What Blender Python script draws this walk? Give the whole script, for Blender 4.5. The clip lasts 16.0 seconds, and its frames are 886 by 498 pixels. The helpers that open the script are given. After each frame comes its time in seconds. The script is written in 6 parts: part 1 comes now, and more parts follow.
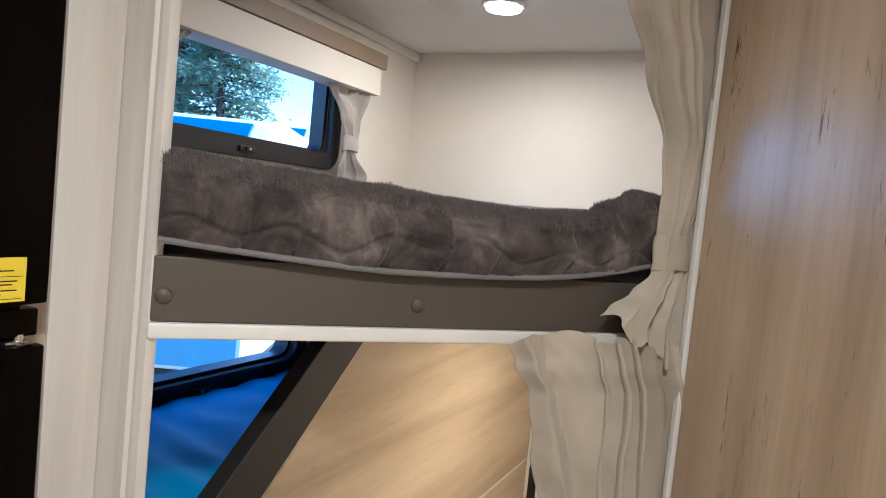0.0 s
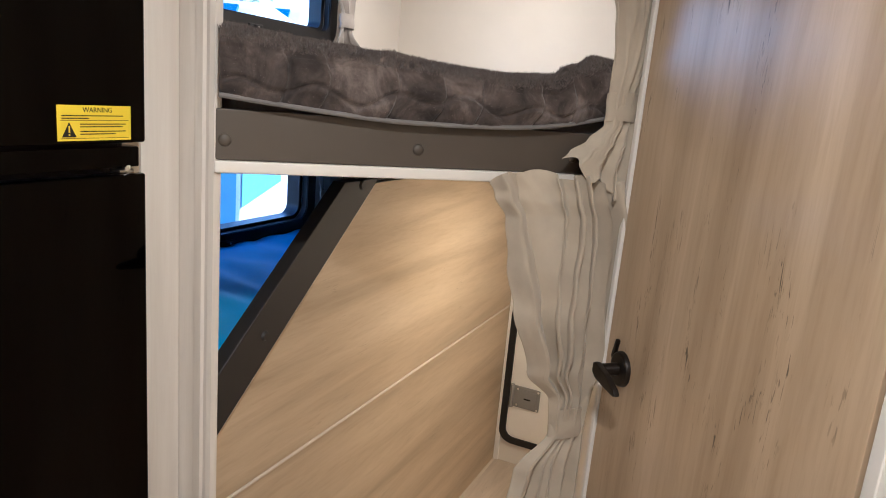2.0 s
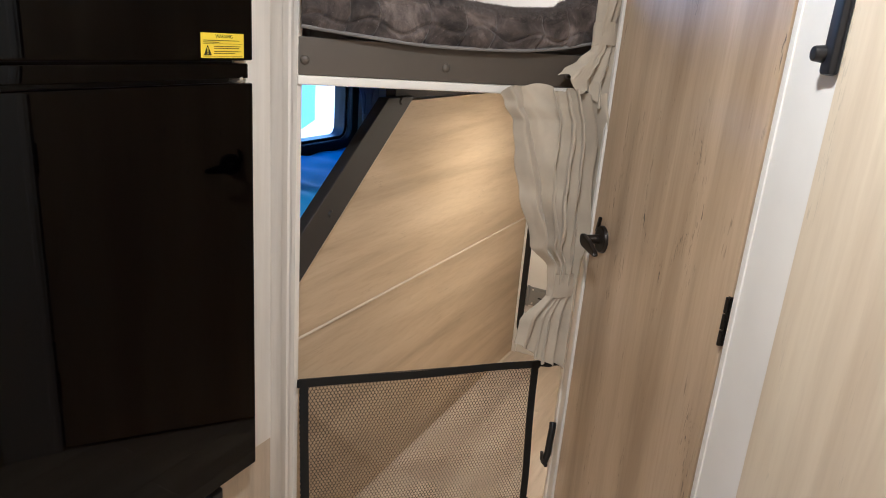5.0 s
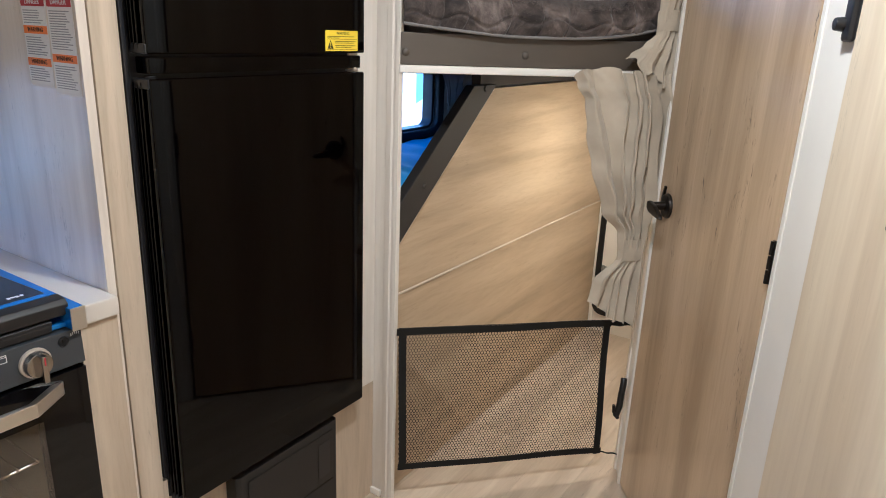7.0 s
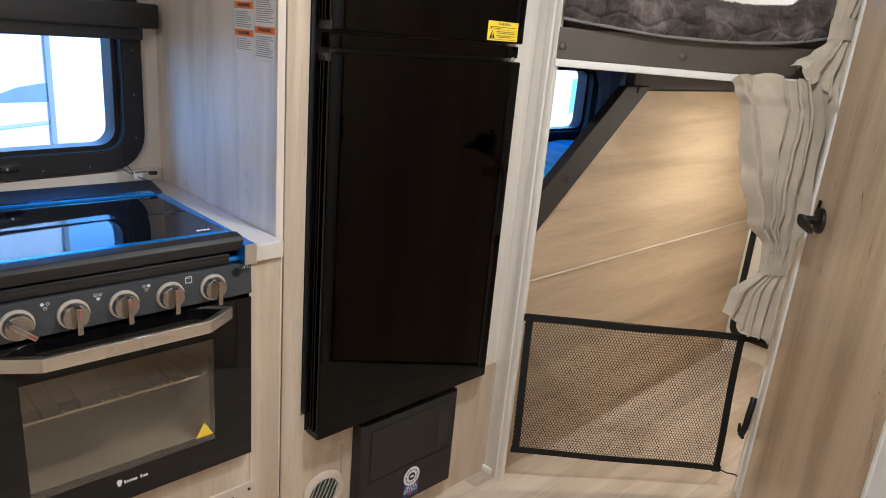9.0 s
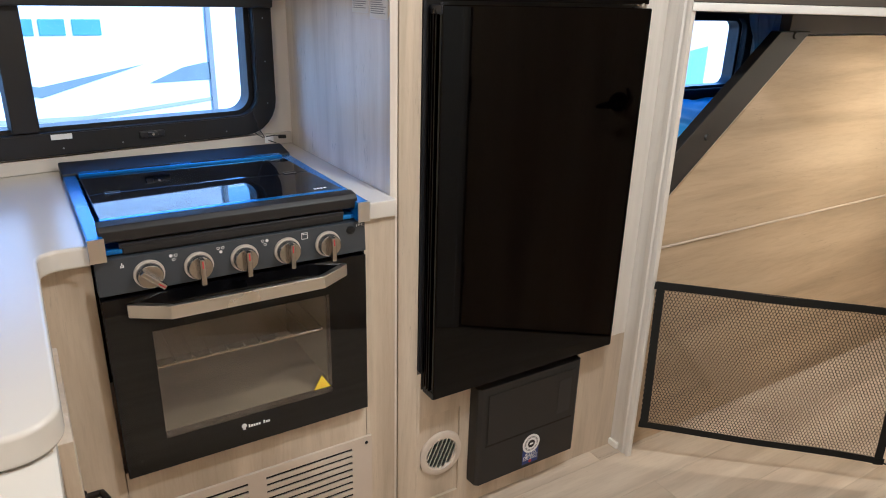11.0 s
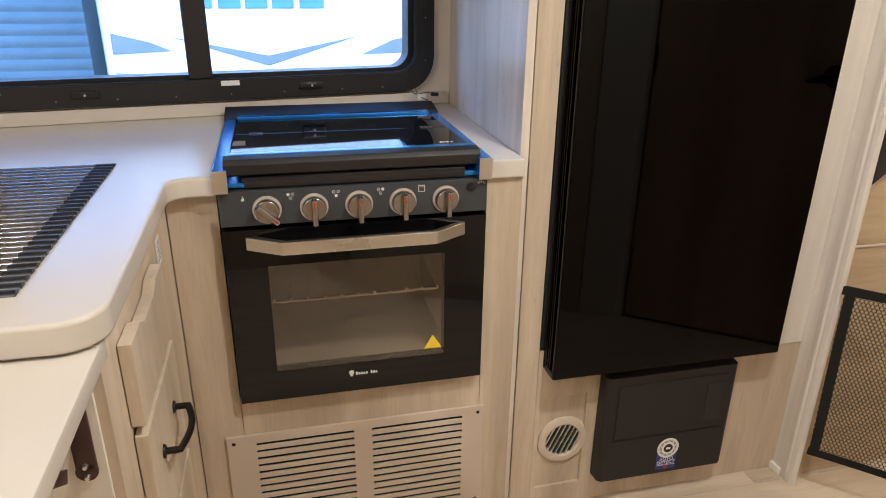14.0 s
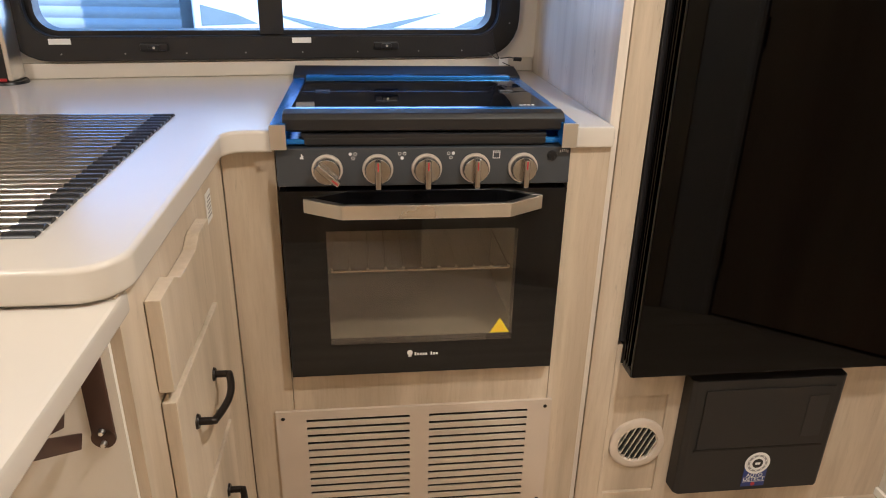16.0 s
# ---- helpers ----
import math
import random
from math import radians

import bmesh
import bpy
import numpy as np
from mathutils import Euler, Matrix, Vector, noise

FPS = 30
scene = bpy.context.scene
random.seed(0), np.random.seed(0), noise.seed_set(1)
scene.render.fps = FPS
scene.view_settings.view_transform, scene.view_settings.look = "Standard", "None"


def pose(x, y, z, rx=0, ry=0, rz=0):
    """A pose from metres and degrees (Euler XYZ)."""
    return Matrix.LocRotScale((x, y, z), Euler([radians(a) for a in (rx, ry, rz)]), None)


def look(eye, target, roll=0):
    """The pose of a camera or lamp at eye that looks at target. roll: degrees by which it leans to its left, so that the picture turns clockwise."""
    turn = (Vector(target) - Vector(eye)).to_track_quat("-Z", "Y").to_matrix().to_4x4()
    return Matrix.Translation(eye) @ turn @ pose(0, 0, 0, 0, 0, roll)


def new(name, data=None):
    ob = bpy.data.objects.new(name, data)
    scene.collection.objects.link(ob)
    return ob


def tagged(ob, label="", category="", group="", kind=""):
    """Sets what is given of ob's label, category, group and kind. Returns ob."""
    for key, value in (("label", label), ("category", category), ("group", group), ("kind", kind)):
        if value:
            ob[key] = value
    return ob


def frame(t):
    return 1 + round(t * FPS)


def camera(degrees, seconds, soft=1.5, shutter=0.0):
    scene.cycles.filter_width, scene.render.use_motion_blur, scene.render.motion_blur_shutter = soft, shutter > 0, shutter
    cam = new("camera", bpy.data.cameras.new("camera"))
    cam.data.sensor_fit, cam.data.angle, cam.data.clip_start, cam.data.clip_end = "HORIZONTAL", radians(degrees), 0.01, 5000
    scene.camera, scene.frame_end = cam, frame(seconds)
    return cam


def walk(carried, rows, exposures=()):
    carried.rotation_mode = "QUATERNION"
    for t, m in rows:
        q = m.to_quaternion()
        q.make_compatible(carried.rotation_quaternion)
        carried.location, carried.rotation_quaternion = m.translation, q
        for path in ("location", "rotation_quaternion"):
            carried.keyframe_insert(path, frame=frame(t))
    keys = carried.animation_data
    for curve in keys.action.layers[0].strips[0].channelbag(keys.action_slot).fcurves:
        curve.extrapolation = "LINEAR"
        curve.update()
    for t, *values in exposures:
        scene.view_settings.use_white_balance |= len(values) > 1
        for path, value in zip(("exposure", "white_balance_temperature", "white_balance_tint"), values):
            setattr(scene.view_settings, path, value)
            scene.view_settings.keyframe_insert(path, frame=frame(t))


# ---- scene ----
import math
from math import sin, cos, pi

cam = camera(65.7, 16.0, 1.0)
PATH = [
    (0, (1.089, 0.766, 1.511), (0.204, 2.555, 1.39), 5.7),
    (0.5, (1.126, 0.694, 1.497), (0.257, 2.484, 1.299), 5.8),
    (1, (1.163, 0.627, 1.489), (0.315, 2.419, 1.227), 5.9),
    (1.5, (1.186, 0.576, 1.478), (0.367, 2.366, 1.122), 6.1),
    (2, (1.206, 0.515, 1.473), (0.397, 2.29, 1.031), 5.1),
    (2.5, (1.225, 0.454, 1.469), (0.421, 2.219, 0.979), 3.8),
    (3, (1.24, 0.387, 1.464), (0.456, 2.15, 0.938), 2.5),
    (3.5, (1.273, 0.335, 1.453), (0.479, 2.082, 0.891), 2.9),
    (4, (1.316, 0.276, 1.454), (0.507, 2.008, 0.863), 3.5),
    (6.5, (1.509, -0.063, 1.441), (0.531, 1.574, 0.84), 3.7),
    (7, (1.528, -0.109, 1.427), (0.483, 1.485, 0.82), 2.4),
    (7.5, (1.565, -0.151, 1.409), (0.463, 1.409, 0.817), 2.7),
    (8, (1.583, -0.18, 1.394), (0.412, 1.334, 0.815), 3.9),
    (8.5, (1.588, -0.191, 1.385), (0.321, 1.246, 0.811), 5.6),
    (9, (1.596, -0.184, 1.382), (0.243, 1.16, 0.779), 5.1),
    (9.5, (1.606, -0.172, 1.374), (0.196, 1.097, 0.741), 3.4),
    (10, (1.61, -0.161, 1.362), (0.134, 1.02, 0.708), 2.7),
    (12.5, (1.62, 0.002, 1.321), (-0.1, 0.708, 0.582), 0.1),
    (13, (1.623, 0.033, 1.307), (-0.138, 0.635, 0.576), 0.2),
    (13.5, (1.631, 0.067, 1.294), (-0.156, 0.583, 0.556), 0.7),
    (14, (1.63, 0.081, 1.275), (-0.171, 0.519, 0.524), 0.7),
    (14.5, (1.611, 0.09, 1.258), (-0.198, 0.456, 0.489), 0.8),
    (15, (1.588, 0.095, 1.23), (-0.225, 0.401, 0.442), 1.2),
    (15.5, (1.564, 0.103, 1.216), (-0.253, 0.361, 0.42), 1.4),
    (16, (1.528, 0.111, 1.202), (-0.298, 0.333, 0.415), 1.3),
]
walk(cam, [(t, look(eye, target, roll)) for t, eye, target, roll in PATH], [(0, 1.20, 4500, 8), (1.5, 1.22, 4640, 11), (4, 1.26, 4560, 10), (8, 1.45, 4400, 7), (12.5, 1.43, 4620, 7), (16, 1.48, 4980, 9)])
# ---------------------------------------------------------------- world, sun, lamps
world = bpy.data.worlds.new("world")
scene.world = world
world.use_nodes = True
wn = world.node_tree
sky = wn.nodes.new("ShaderNodeTexSky")
sky.sky_type = 'NISHITA'
sky.sun_disc = False
sky.sun_elevation, sky.sun_rotation = radians(42), radians(42)
sky.ozone_density, sky.dust_density = 5.0, 0.3
wn.nodes["Background"].inputs[1].default_value = 0.23
wn.links.new(sky.outputs[0], wn.nodes["Background"].inputs[0])

sun = new("sun", bpy.data.lights.new("sun", 'SUN'))
sun.data.energy, sun.data.angle, sun.data.color = 3.5, radians(0.5), (1.0, 0.95, 0.88)
sun.matrix_world = look((0, 0, 10), (-0.45, -0.50, 9.38))


def disc_lamp(name, x, y, z, watts, size=0.1, color=(1.0, 0.78, 0.52)):
    lamp = new(name, bpy.data.lights.new(name, 'AREA'))
    lamp.data.shape, lamp.data.size, lamp.data.energy, lamp.data.color = 'DISK', size, watts, color
    lamp.location = (x, y, z)
    return lamp


CEIL = 2.07
disc_lamp("bunk_light", 0.34, 2.50, CEIL - 0.022, 3.6, 0.1, (1.0, 0.73, 0.45))
disc_lamp("under_bunk_light", 0.82, 2.36, 1.285, 2.7, 0.06, (1.0, 0.70, 0.38))
for lx, ly, watts in ((1.15, 0.72, 7.6), (1.60, -0.95, 7.0)):
    disc_lamp("room_light", lx, ly, CEIL - 0.022, watts)

# ---------------------------------------------------------------- helpers
rng = random.Random(7)


def add_mesh(bm, tmp, m=None):
    if m is not None:
        bmesh.ops.transform(tmp, matrix=m, verts=tmp.verts)
    me = bpy.data.meshes.new("tmp")
    tmp.to_mesh(me)
    tmp.free()
    bm.from_mesh(me)
    bpy.data.meshes.remove(me)


def add_box(bm, lo, hi, bev=0.0, m=None, seg=2):
    t = bmesh.new()
    bmesh.ops.create_cube(t, size=1.0)
    for v in t.verts:
        v.co = Vector([(a + b) / 2 + c * (b - a) for a, b, c in zip(lo, hi, v.co)])
    if bev > 0:
        bmesh.ops.bevel(t, geom=t.edges[:], offset=bev, segments=seg, profile=0.5, affect='EDGES')
    add_mesh(bm, t, m)


def add_prism(bm, pts, axis, a, b, bev=0.0, m=None):
    """A flat outline pulled along an axis from a to b. x: pts are (y, z); y: (x, z); z: (x, y)."""
    t = bmesh.new()
    put = {"x": lambda p, s: (s, p[0], p[1]), "y": lambda p, s: (p[0], s, p[1]), "z": lambda p, s: (p[0], p[1], s)}[axis]
    low, top = [t.verts.new(put(p, a)) for p in pts], [t.verts.new(put(p, b)) for p in pts]
    n = len(pts)
    t.faces.new(low)
    t.faces.new(top)
    for i in range(n):
        t.faces.new((low[i], low[(i + 1) % n], top[(i + 1) % n], top[i]))
    bmesh.ops.recalc_face_normals(t, faces=t.faces[:])
    if bev > 0:
        bmesh.ops.bevel(t, geom=t.edges[:], offset=bev, segments=2, profile=0.5, affect='EDGES')
    add_mesh(bm, t, m)


def add_rod(bm, p0, p1, r, seg=14, r2=None, m=None, bev=0.0):
    p0, p1 = Vector(p0), Vector(p1)
    t = bmesh.new()
    bmesh.ops.create_cone(t, cap_ends=True, segments=seg, radius1=r, radius2=r if r2 is None else r2, depth=(p1 - p0).length)
    if bev > 0:
        caps = [e for e in t.edges if abs(e.verts[0].co.z - e.verts[1].co.z) < 1e-6]
        bmesh.ops.bevel(t, geom=caps, offset=bev, segments=2, profile=0.5, affect='EDGES')
    turn = (p1 - p0).to_track_quat("Z", "Y").to_matrix().to_4x4()
    bmesh.ops.transform(t, matrix=Matrix.Translation((p0 + p1) / 2) @ turn, verts=t.verts)
    add_mesh(bm, t, m)


def add_tube(bm, pts, r, seg=8, m=None):
    """A bent round bar along points, with closed ends."""
    pts = [Vector(p) for p in pts]
    t = bmesh.new()
    rings = []
    side = None
    for i, p in enumerate(pts):
        way = (pts[min(i + 1, len(pts) - 1)] - pts[max(i - 1, 0)]).normalized()
        if side is None:
            side = way.cross(Vector((0.31, 0.2, 0.93))).normalized()
        side = (side - way * side.dot(way)).normalized()
        up = way.cross(side)
        rings.append([t.verts.new(p + r * (cos(2 * pi * k / seg) * side + sin(2 * pi * k / seg) * up)) for k in range(seg)])
    for a, b in zip(rings, rings[1:]):
        for k in range(seg):
            t.faces.new((a[k], a[(k + 1) % seg], b[(k + 1) % seg], b[k]))
    t.faces.new(rings[0][::-1])
    t.faces.new(rings[-1])
    add_mesh(bm, t, m)


def add_sheet(bm, fn, nu, nv, thick=0.0, back=None):
    """A bent sheet: fn(u, v) gives a place for u and v from 0 to 1. With thick it has a back."""
    t = bmesh.new()
    grid = [[t.verts.new(fn(i / nu, j / nv)) for j in range(nv + 1)] for i in range(nu + 1)]
    for i in range(nu):
        for j in range(nv):
            t.faces.new((grid[i][j], grid[i + 1][j], grid[i + 1][j + 1], grid[i][j + 1]))
    if back:
        rear = [[t.verts.new(back(i / nu, j / nv)) for j in range(nv + 1)] for i in range(nu + 1)]
        for i in range(nu):
            for j in range(nv):
                t.faces.new((rear[i][j], rear[i][j + 1], rear[i + 1][j + 1], rear[i + 1][j]))
        edge = [(i, 0) for i in range(nu)] + [(nu, j) for j in range(nv)] + [(i, nv) for i in range(nu, 0, -1)] + [(0, j) for j in range(nv, 0, -1)]
        for (a, b), (c, d) in zip(edge, edge[1:] + edge[:1]):
            t.faces.new((grid[a][b], rear[a][b], rear[c][d], grid[c][d]))
    bmesh.ops.recalc_face_normals(t, faces=t.faces[:])
    if thick:
        bmesh.ops.solidify(t, geom=t.faces[:], thickness=thick)
    add_mesh(bm, t)


def smooth_bm(ob, on=True, angle=40):
    me = ob.data
    for p in me.polygons:
        p.use_smooth = on
    me.set_sharp_from_angle(angle=radians(angle))


def mesh_ob(name, bm, mat, smooth=True, angle=40):
    me = bpy.data.meshes.new(name)
    bm.normal_update()
    bm.to_mesh(me)
    bm.free()
    ob = new(name, me)
    me.materials.append(mat)
    if smooth:
        smooth_bm(ob, True, angle)
        if len(me.polygons) < 3000:
            # wide flat faces stay flat beside their rounded edges
            wn_mod = ob.modifiers.new("weighted", 'WEIGHTED_NORMAL')
            wn_mod.keep_sharp = True
    return ob


def thing(name, loc, label, category, group="", m=None):
    """An Empty at the base of a thing."""
    ob = new(name)
    ob.empty_display_size = 0.05
    ob.matrix_world = Matrix.Translation(loc) if m is None else m
    ob.matrix_basis = ob.matrix_world
    return tagged(ob, label, category, group)


def whole(ob):
    m = ob.matrix_basis.copy()
    while ob.parent:
        m = ob.parent.matrix_basis @ ob.matrix_parent_inverse @ m
        ob = ob.parent
    return m


def part(name, bm, mat, parent, label="", smooth=True, angle=40):
    """One mesh under a thing or a part; its vertices are in world metres."""
    ob = mesh_ob(name, bm, mat, smooth, angle)
    ob.parent = parent
    ob.matrix_parent_inverse = whole(parent).inverted()
    return tagged(ob, label)


def structure(name, bm, mat, label, category, smooth=True):
    return tagged(mesh_ob(name, bm, mat, smooth), label, category, "", "structure")


def BM():
    return bmesh.new()


def boxed(lo, hi, bev=0.0, m=None):
    bm = BM()
    add_box(bm, lo, hi, bev, m)
    return bm


def words(text, size, m, mat, parent, name="lettering", depth=0.0003):
    """Letters from the built-in font as a mesh; m puts the text's x to the right and y up."""
    cu = bpy.data.curves.new(name, 'FONT')
    cu.body, cu.size, cu.extrude, cu.align_x, cu.align_y = text, size, depth, 'CENTER', 'CENTER'
    tmp = bpy.data.objects.new(name, cu)
    scene.collection.objects.link(tmp)
    bpy.context.view_layer.update()
    me = bpy.data.meshes.new_from_object(tmp.evaluated_get(bpy.context.evaluated_depsgraph_get()))
    bpy.data.objects.remove(tmp)
    me.transform(m)
    ob = new(name, me)
    me.materials.clear()
    me.materials.append(mat)
    ob.parent = parent
    ob.matrix_parent_inverse = whole(parent).inverted()
    return ob


def face_pose(origin, right, up):
    """A pose whose x runs along right and y along up, for flat prints on a face."""
    r, u = Vector(right).normalized(), Vector(up).normalized()
    n = r.cross(u)
    m = Matrix((r, u, n)).transposed().to_4x4()
    m.translation = origin
    return m


# ---------------------------------------------------------------- materials
class Mat:
    """A node material with a few shorthands."""

    def __init__(self, name, color=(0.8, 0.8, 0.8), rough=0.5, metal=0.0, spec=0.5):
        self.mat = bpy.data.materials.new(name)
        self.mat.use_nodes = True
        self.t = self.mat.node_tree
        self.b = self.t.nodes["Principled BSDF"]
        self.set("Base Color", (*color, 1))
        self.set("Roughness", rough)
        self.set("Metallic", metal)
        self.set("Specular IOR Level", spec)

    def set(self, key, value):
        self.b.inputs[key].default_value = value
        return self

    def node(self, kind, **inputs):
        n = self.t.nodes.new(kind)
        for k, v in inputs.items():
            n.inputs[k.replace("_", " ")].default_value = v
        return n

    def link(self, a, b):
        self.t.links.new(a, b)

    def coords(self, scale=(1, 1, 1), rot=(0, 0, 0), shift=False):
        tc = self.t.nodes.new("ShaderNodeTexCoord")
        mp = self.t.nodes.new("ShaderNodeMapping")
        mp.inputs["Scale"].default_value = scale
        mp.inputs["Rotation"].default_value = rot
        self.link(tc.outputs["Object"], mp.inputs["Vector"])
        if shift:
            oi = self.t.nodes.new("ShaderNodeObjectInfo")
            mul = self.t.nodes.new("ShaderNodeMath")
            mul.operation = 'MULTIPLY'
            mul.inputs[1].default_value = 37.0
            self.link(oi.outputs["Random"], mul.inputs[0])
            self.link(mul.outputs[0], mp.inputs["Location"])
        return mp.outputs[0]

    def noise(self, vec, scale, detail=4.0, rough=0.55, dist=0.0):
        n = self.node("ShaderNodeTexNoise", Scale=scale, Detail=detail, Roughness=rough, Distortion=dist)
        self.link(vec, n.inputs["Vector"])
        return n.outputs["Fac"]

    def ramp(self, fac, *stops):
        n = self.t.nodes.new("ShaderNodeValToRGB")
        el = n.color_ramp.elements
        while len(el) < len(stops):
            el.new(0.5)
        for e, (p, c) in zip(el, stops):
            e.position, e.color = p, (*c, 1) if len(c) == 3 else c
        self.link(fac, n.inputs["Fac"])
        return n.outputs["Color"]

    def mix(self, fac, a, b, kind='MIX'):
        n = self.t.nodes.new("ShaderNodeMix")
        n.data_type, n.blend_type = 'RGBA', kind
        for s, v in ((n.inputs[0], fac), (n.inputs[6], a), (n.inputs[7], b)):
            if hasattr(v, "links"):
                self.link(v, s)
            elif isinstance(v, tuple):
                s.default_value = (*v, 1) if len(v) == 3 else v
            else:
                s.default_value = v
        return n.outputs[2]

    def color(self, out):
        self.link(out, self.b.inputs["Base Color"])
        return self

    def rough(self, fac, lo, hi):
        n = self.t.nodes.new("ShaderNodeMapRange")
        n.inputs["To Min"].default_value, n.inputs["To Max"].default_value = lo, hi
        self.link(fac, n.inputs["Value"])
        self.link(n.outputs[0], self.b.inputs["Roughness"])
        return self

    def bump(self, fac, strength, dist=0.001):
        n = self.node("ShaderNodeBump", Strength=strength, Distance=dist)
        self.link(fac, n.inputs["Height"])
        old = self.b.inputs["Normal"].links
        if old:
            self.link(old[0].from_socket, n.inputs["Normal"])
        self.link(n.outputs[0], self.b.inputs["Normal"])
        return self


def wood(name, light, mid, dark, grain, rough=0.42, knots=0.0, coat=0.0, streak=1.0, rot=(0, 0, 0), shift=False):
    """Printed wood-grain board. grain: the scale along each axis, small along the grain."""
    m = Mat(name, mid, rough)
    v = m.coords(grain, rot, shift)
    broad = m.noise(v, 1.3, 4, 0.5, 0.5)
    fine = m.noise(v, 14.0, 6, 0.65, 0.3)
    base = m.ramp(broad, (0.33, dark), (0.5, mid), (0.66, light))
    fleck = m.ramp(fine, (0.30, tuple(0.9 * c for c in mid)), (0.55, (1, 1, 1)))
    out = m.mix(0.19 * streak, base, fleck, 'MULTIPLY')
    if knots:
        v2 = m.coords(tuple(0.55 * g if g > 2 else g * 1.6 for g in grain), rot, shift)
        k = m.noise(v2, 3.1, 3, 0.5, 1.4)
        mask = m.ramp(k, (0.57, (0, 0, 0)), (0.68, (1, 1, 1)))
        hair = m.ramp(m.noise(v, 22.0, 2, 0.6, 1.6), (0.585, (0, 0, 0)), (0.64, (1, 1, 1)))
        mk = m.mix(1.0, mask, hair, 'MULTIPLY')
        amount = m.node("ShaderNodeMath")
        amount.operation = 'MULTIPLY'
        amount.inputs[1].default_value = knots
        m.link(mk, amount.inputs[0])
        out = m.mix(amount.outputs[0], out, tuple(0.26 * c for c in dark))
    m.color(out)
    m.rough(fine, rough - 0.06, rough + 0.10)
    m.bump(fine, 0.12, 0.0006)
    if coat:
        m.set("Coat Weight", coat)
        m.set("Coat Roughness", 0.27)
    return m.mat


def plain(name, color, rough=0.5, metal=0.0, spec=0.5, var=0.08, scale=6.0, fine=120.0, bump=0.08, coat=0.0):
    """A painted, moulded or metal surface with slight unevenness."""
    m = Mat(name, color, rough, metal, spec)
    v = m.coords()
    n = m.noise(v, scale, 5)
    f = m.noise(v, fine, 3)
    m.color(m.ramp(n, (0.25, tuple(c * (1 - var) for c in color)), (0.75, tuple(min(1, c * (1 + var)) for c in color))))
    m.rough(n, max(0.02, 0.88 * rough), min(1, 1.18 * rough))
    if bump:
        m.bump(f, bump, 0.0008)
    if coat:
        m.set("Coat Weight", coat)
        m.set("Coat Roughness", 0.06)
    return m.mat


def glass_mat(name, color=(1, 1, 1), rough=0.0):
    m = Mat(name, color, rough)
    m.set("Transmission Weight", 1.0)
    m.set("IOR", 1.08)
    return m.mat


def glow(name, color, strength):
    m = Mat(name, color, 0.4)
    m.set("Emission Color", (*color, 1))
    m.set("Emission Strength", strength)
    return m.mat


M_CAB = wood("light_oak_board", (0.68, 0.585, 0.46), (0.585, 0.49, 0.37), (0.46, 0.38, 0.28), (9, 9, 0.9), 0.40, 0.25)
M_SIDE = wood("whitewashed_board", (0.86, 0.80, 0.715), (0.78, 0.715, 0.63), (0.62, 0.555, 0.475), (9, 9, 0.9), 0.36, 0.4, 0.3)
M_DOOR = wood("oak_door_board", (0.63, 0.49, 0.33), (0.54, 0.41, 0.265), (0.41, 0.30, 0.185), (8, 8, 0.7), 0.34, 1.0, 0.8)
M_PANEL = wood("oak_panel_board", (0.60, 0.48, 0.325), (0.525, 0.41, 0.27), (0.42, 0.325, 0.21), (8, 0.8, 8), 0.42, 0.2, rot=(radians(-8), 0, 0))
M_PALE = wood("pale_ash_board", (0.78, 0.68, 0.51), (0.72, 0.615, 0.455), (0.62, 0.515, 0.37), (6, 6, 0.6), 0.42, 0.2, streak=0.8)
M_PLANK = wood("vinyl_plank", (0.68, 0.58, 0.455), (0.60, 0.50, 0.385), (0.49, 0.405, 0.305), (10, 0.9, 10), 0.34, 0.3, shift=True)
M_WALL = plain("ivory_wallboard", (0.80, 0.755, 0.68), 0.55, var=0.03, bump=0.15, fine=300)
M_CEIL = plain("ceiling_board", (0.80, 0.79, 0.77), 0.6, var=0.03, bump=0.1)
M_TRIM = plain("white_trim", (0.85, 0.82, 0.765), 0.38, var=0.04)
M_POST = wood("white_grain_trim", (0.79, 0.75, 0.69), (0.745, 0.70, 0.64), (0.67, 0.625, 0.56), (14, 14, 0.8), 0.36, streak=0.6)
# taupe vinyl darkened for the shade on the slanting rail
M_SLANT = plain("shaded_taupe_vinyl", (0.020, 0.018, 0.017), 0.5, var=0.1, bump=0.3, fine=500)
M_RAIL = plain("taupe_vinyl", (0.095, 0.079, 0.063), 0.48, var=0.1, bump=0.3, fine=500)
M_UNDER = plain("dark_underside", (0.07, 0.062, 0.058), 0.6)
M_TAUPE = plain("taupe_strip", (0.24, 0.175, 0.12), 0.5)
M_BLACK = plain("black_plastic", (0.012, 0.012, 0.014), 0.34, var=0.15, bump=0.05)
M_MATTE = plain("satin_black_plastic", (0.011, 0.010, 0.010), 0.5, var=0.12, bump=0.15, fine=600)
M_FRIDGE = plain("gloss_black", (0.0003, 0.0002, 0.0003), 0.03, spec=0.19, var=0.1, bump=0.0, scale=2.0)
M_BLKGLASS = plain("black_glass", (0.004, 0.004, 0.005), 0.03, spec=0.42, bump=0.0, var=0.1)
M_FILM = plain("blue_filmed_steel", (0.05, 0.24, 0.72), 0.22, 0.55, var=0.10, scale=9, bump=0.04)
M_LID = plain("filmed_black_glass", (0.004, 0.005, 0.009), 0.035, spec=0.24, bump=0.0, var=0.2)
M_LID.node_tree.nodes["Principled BSDF"].inputs["Specular Tint"].default_value = (0.42, 0.70, 1.0, 1)
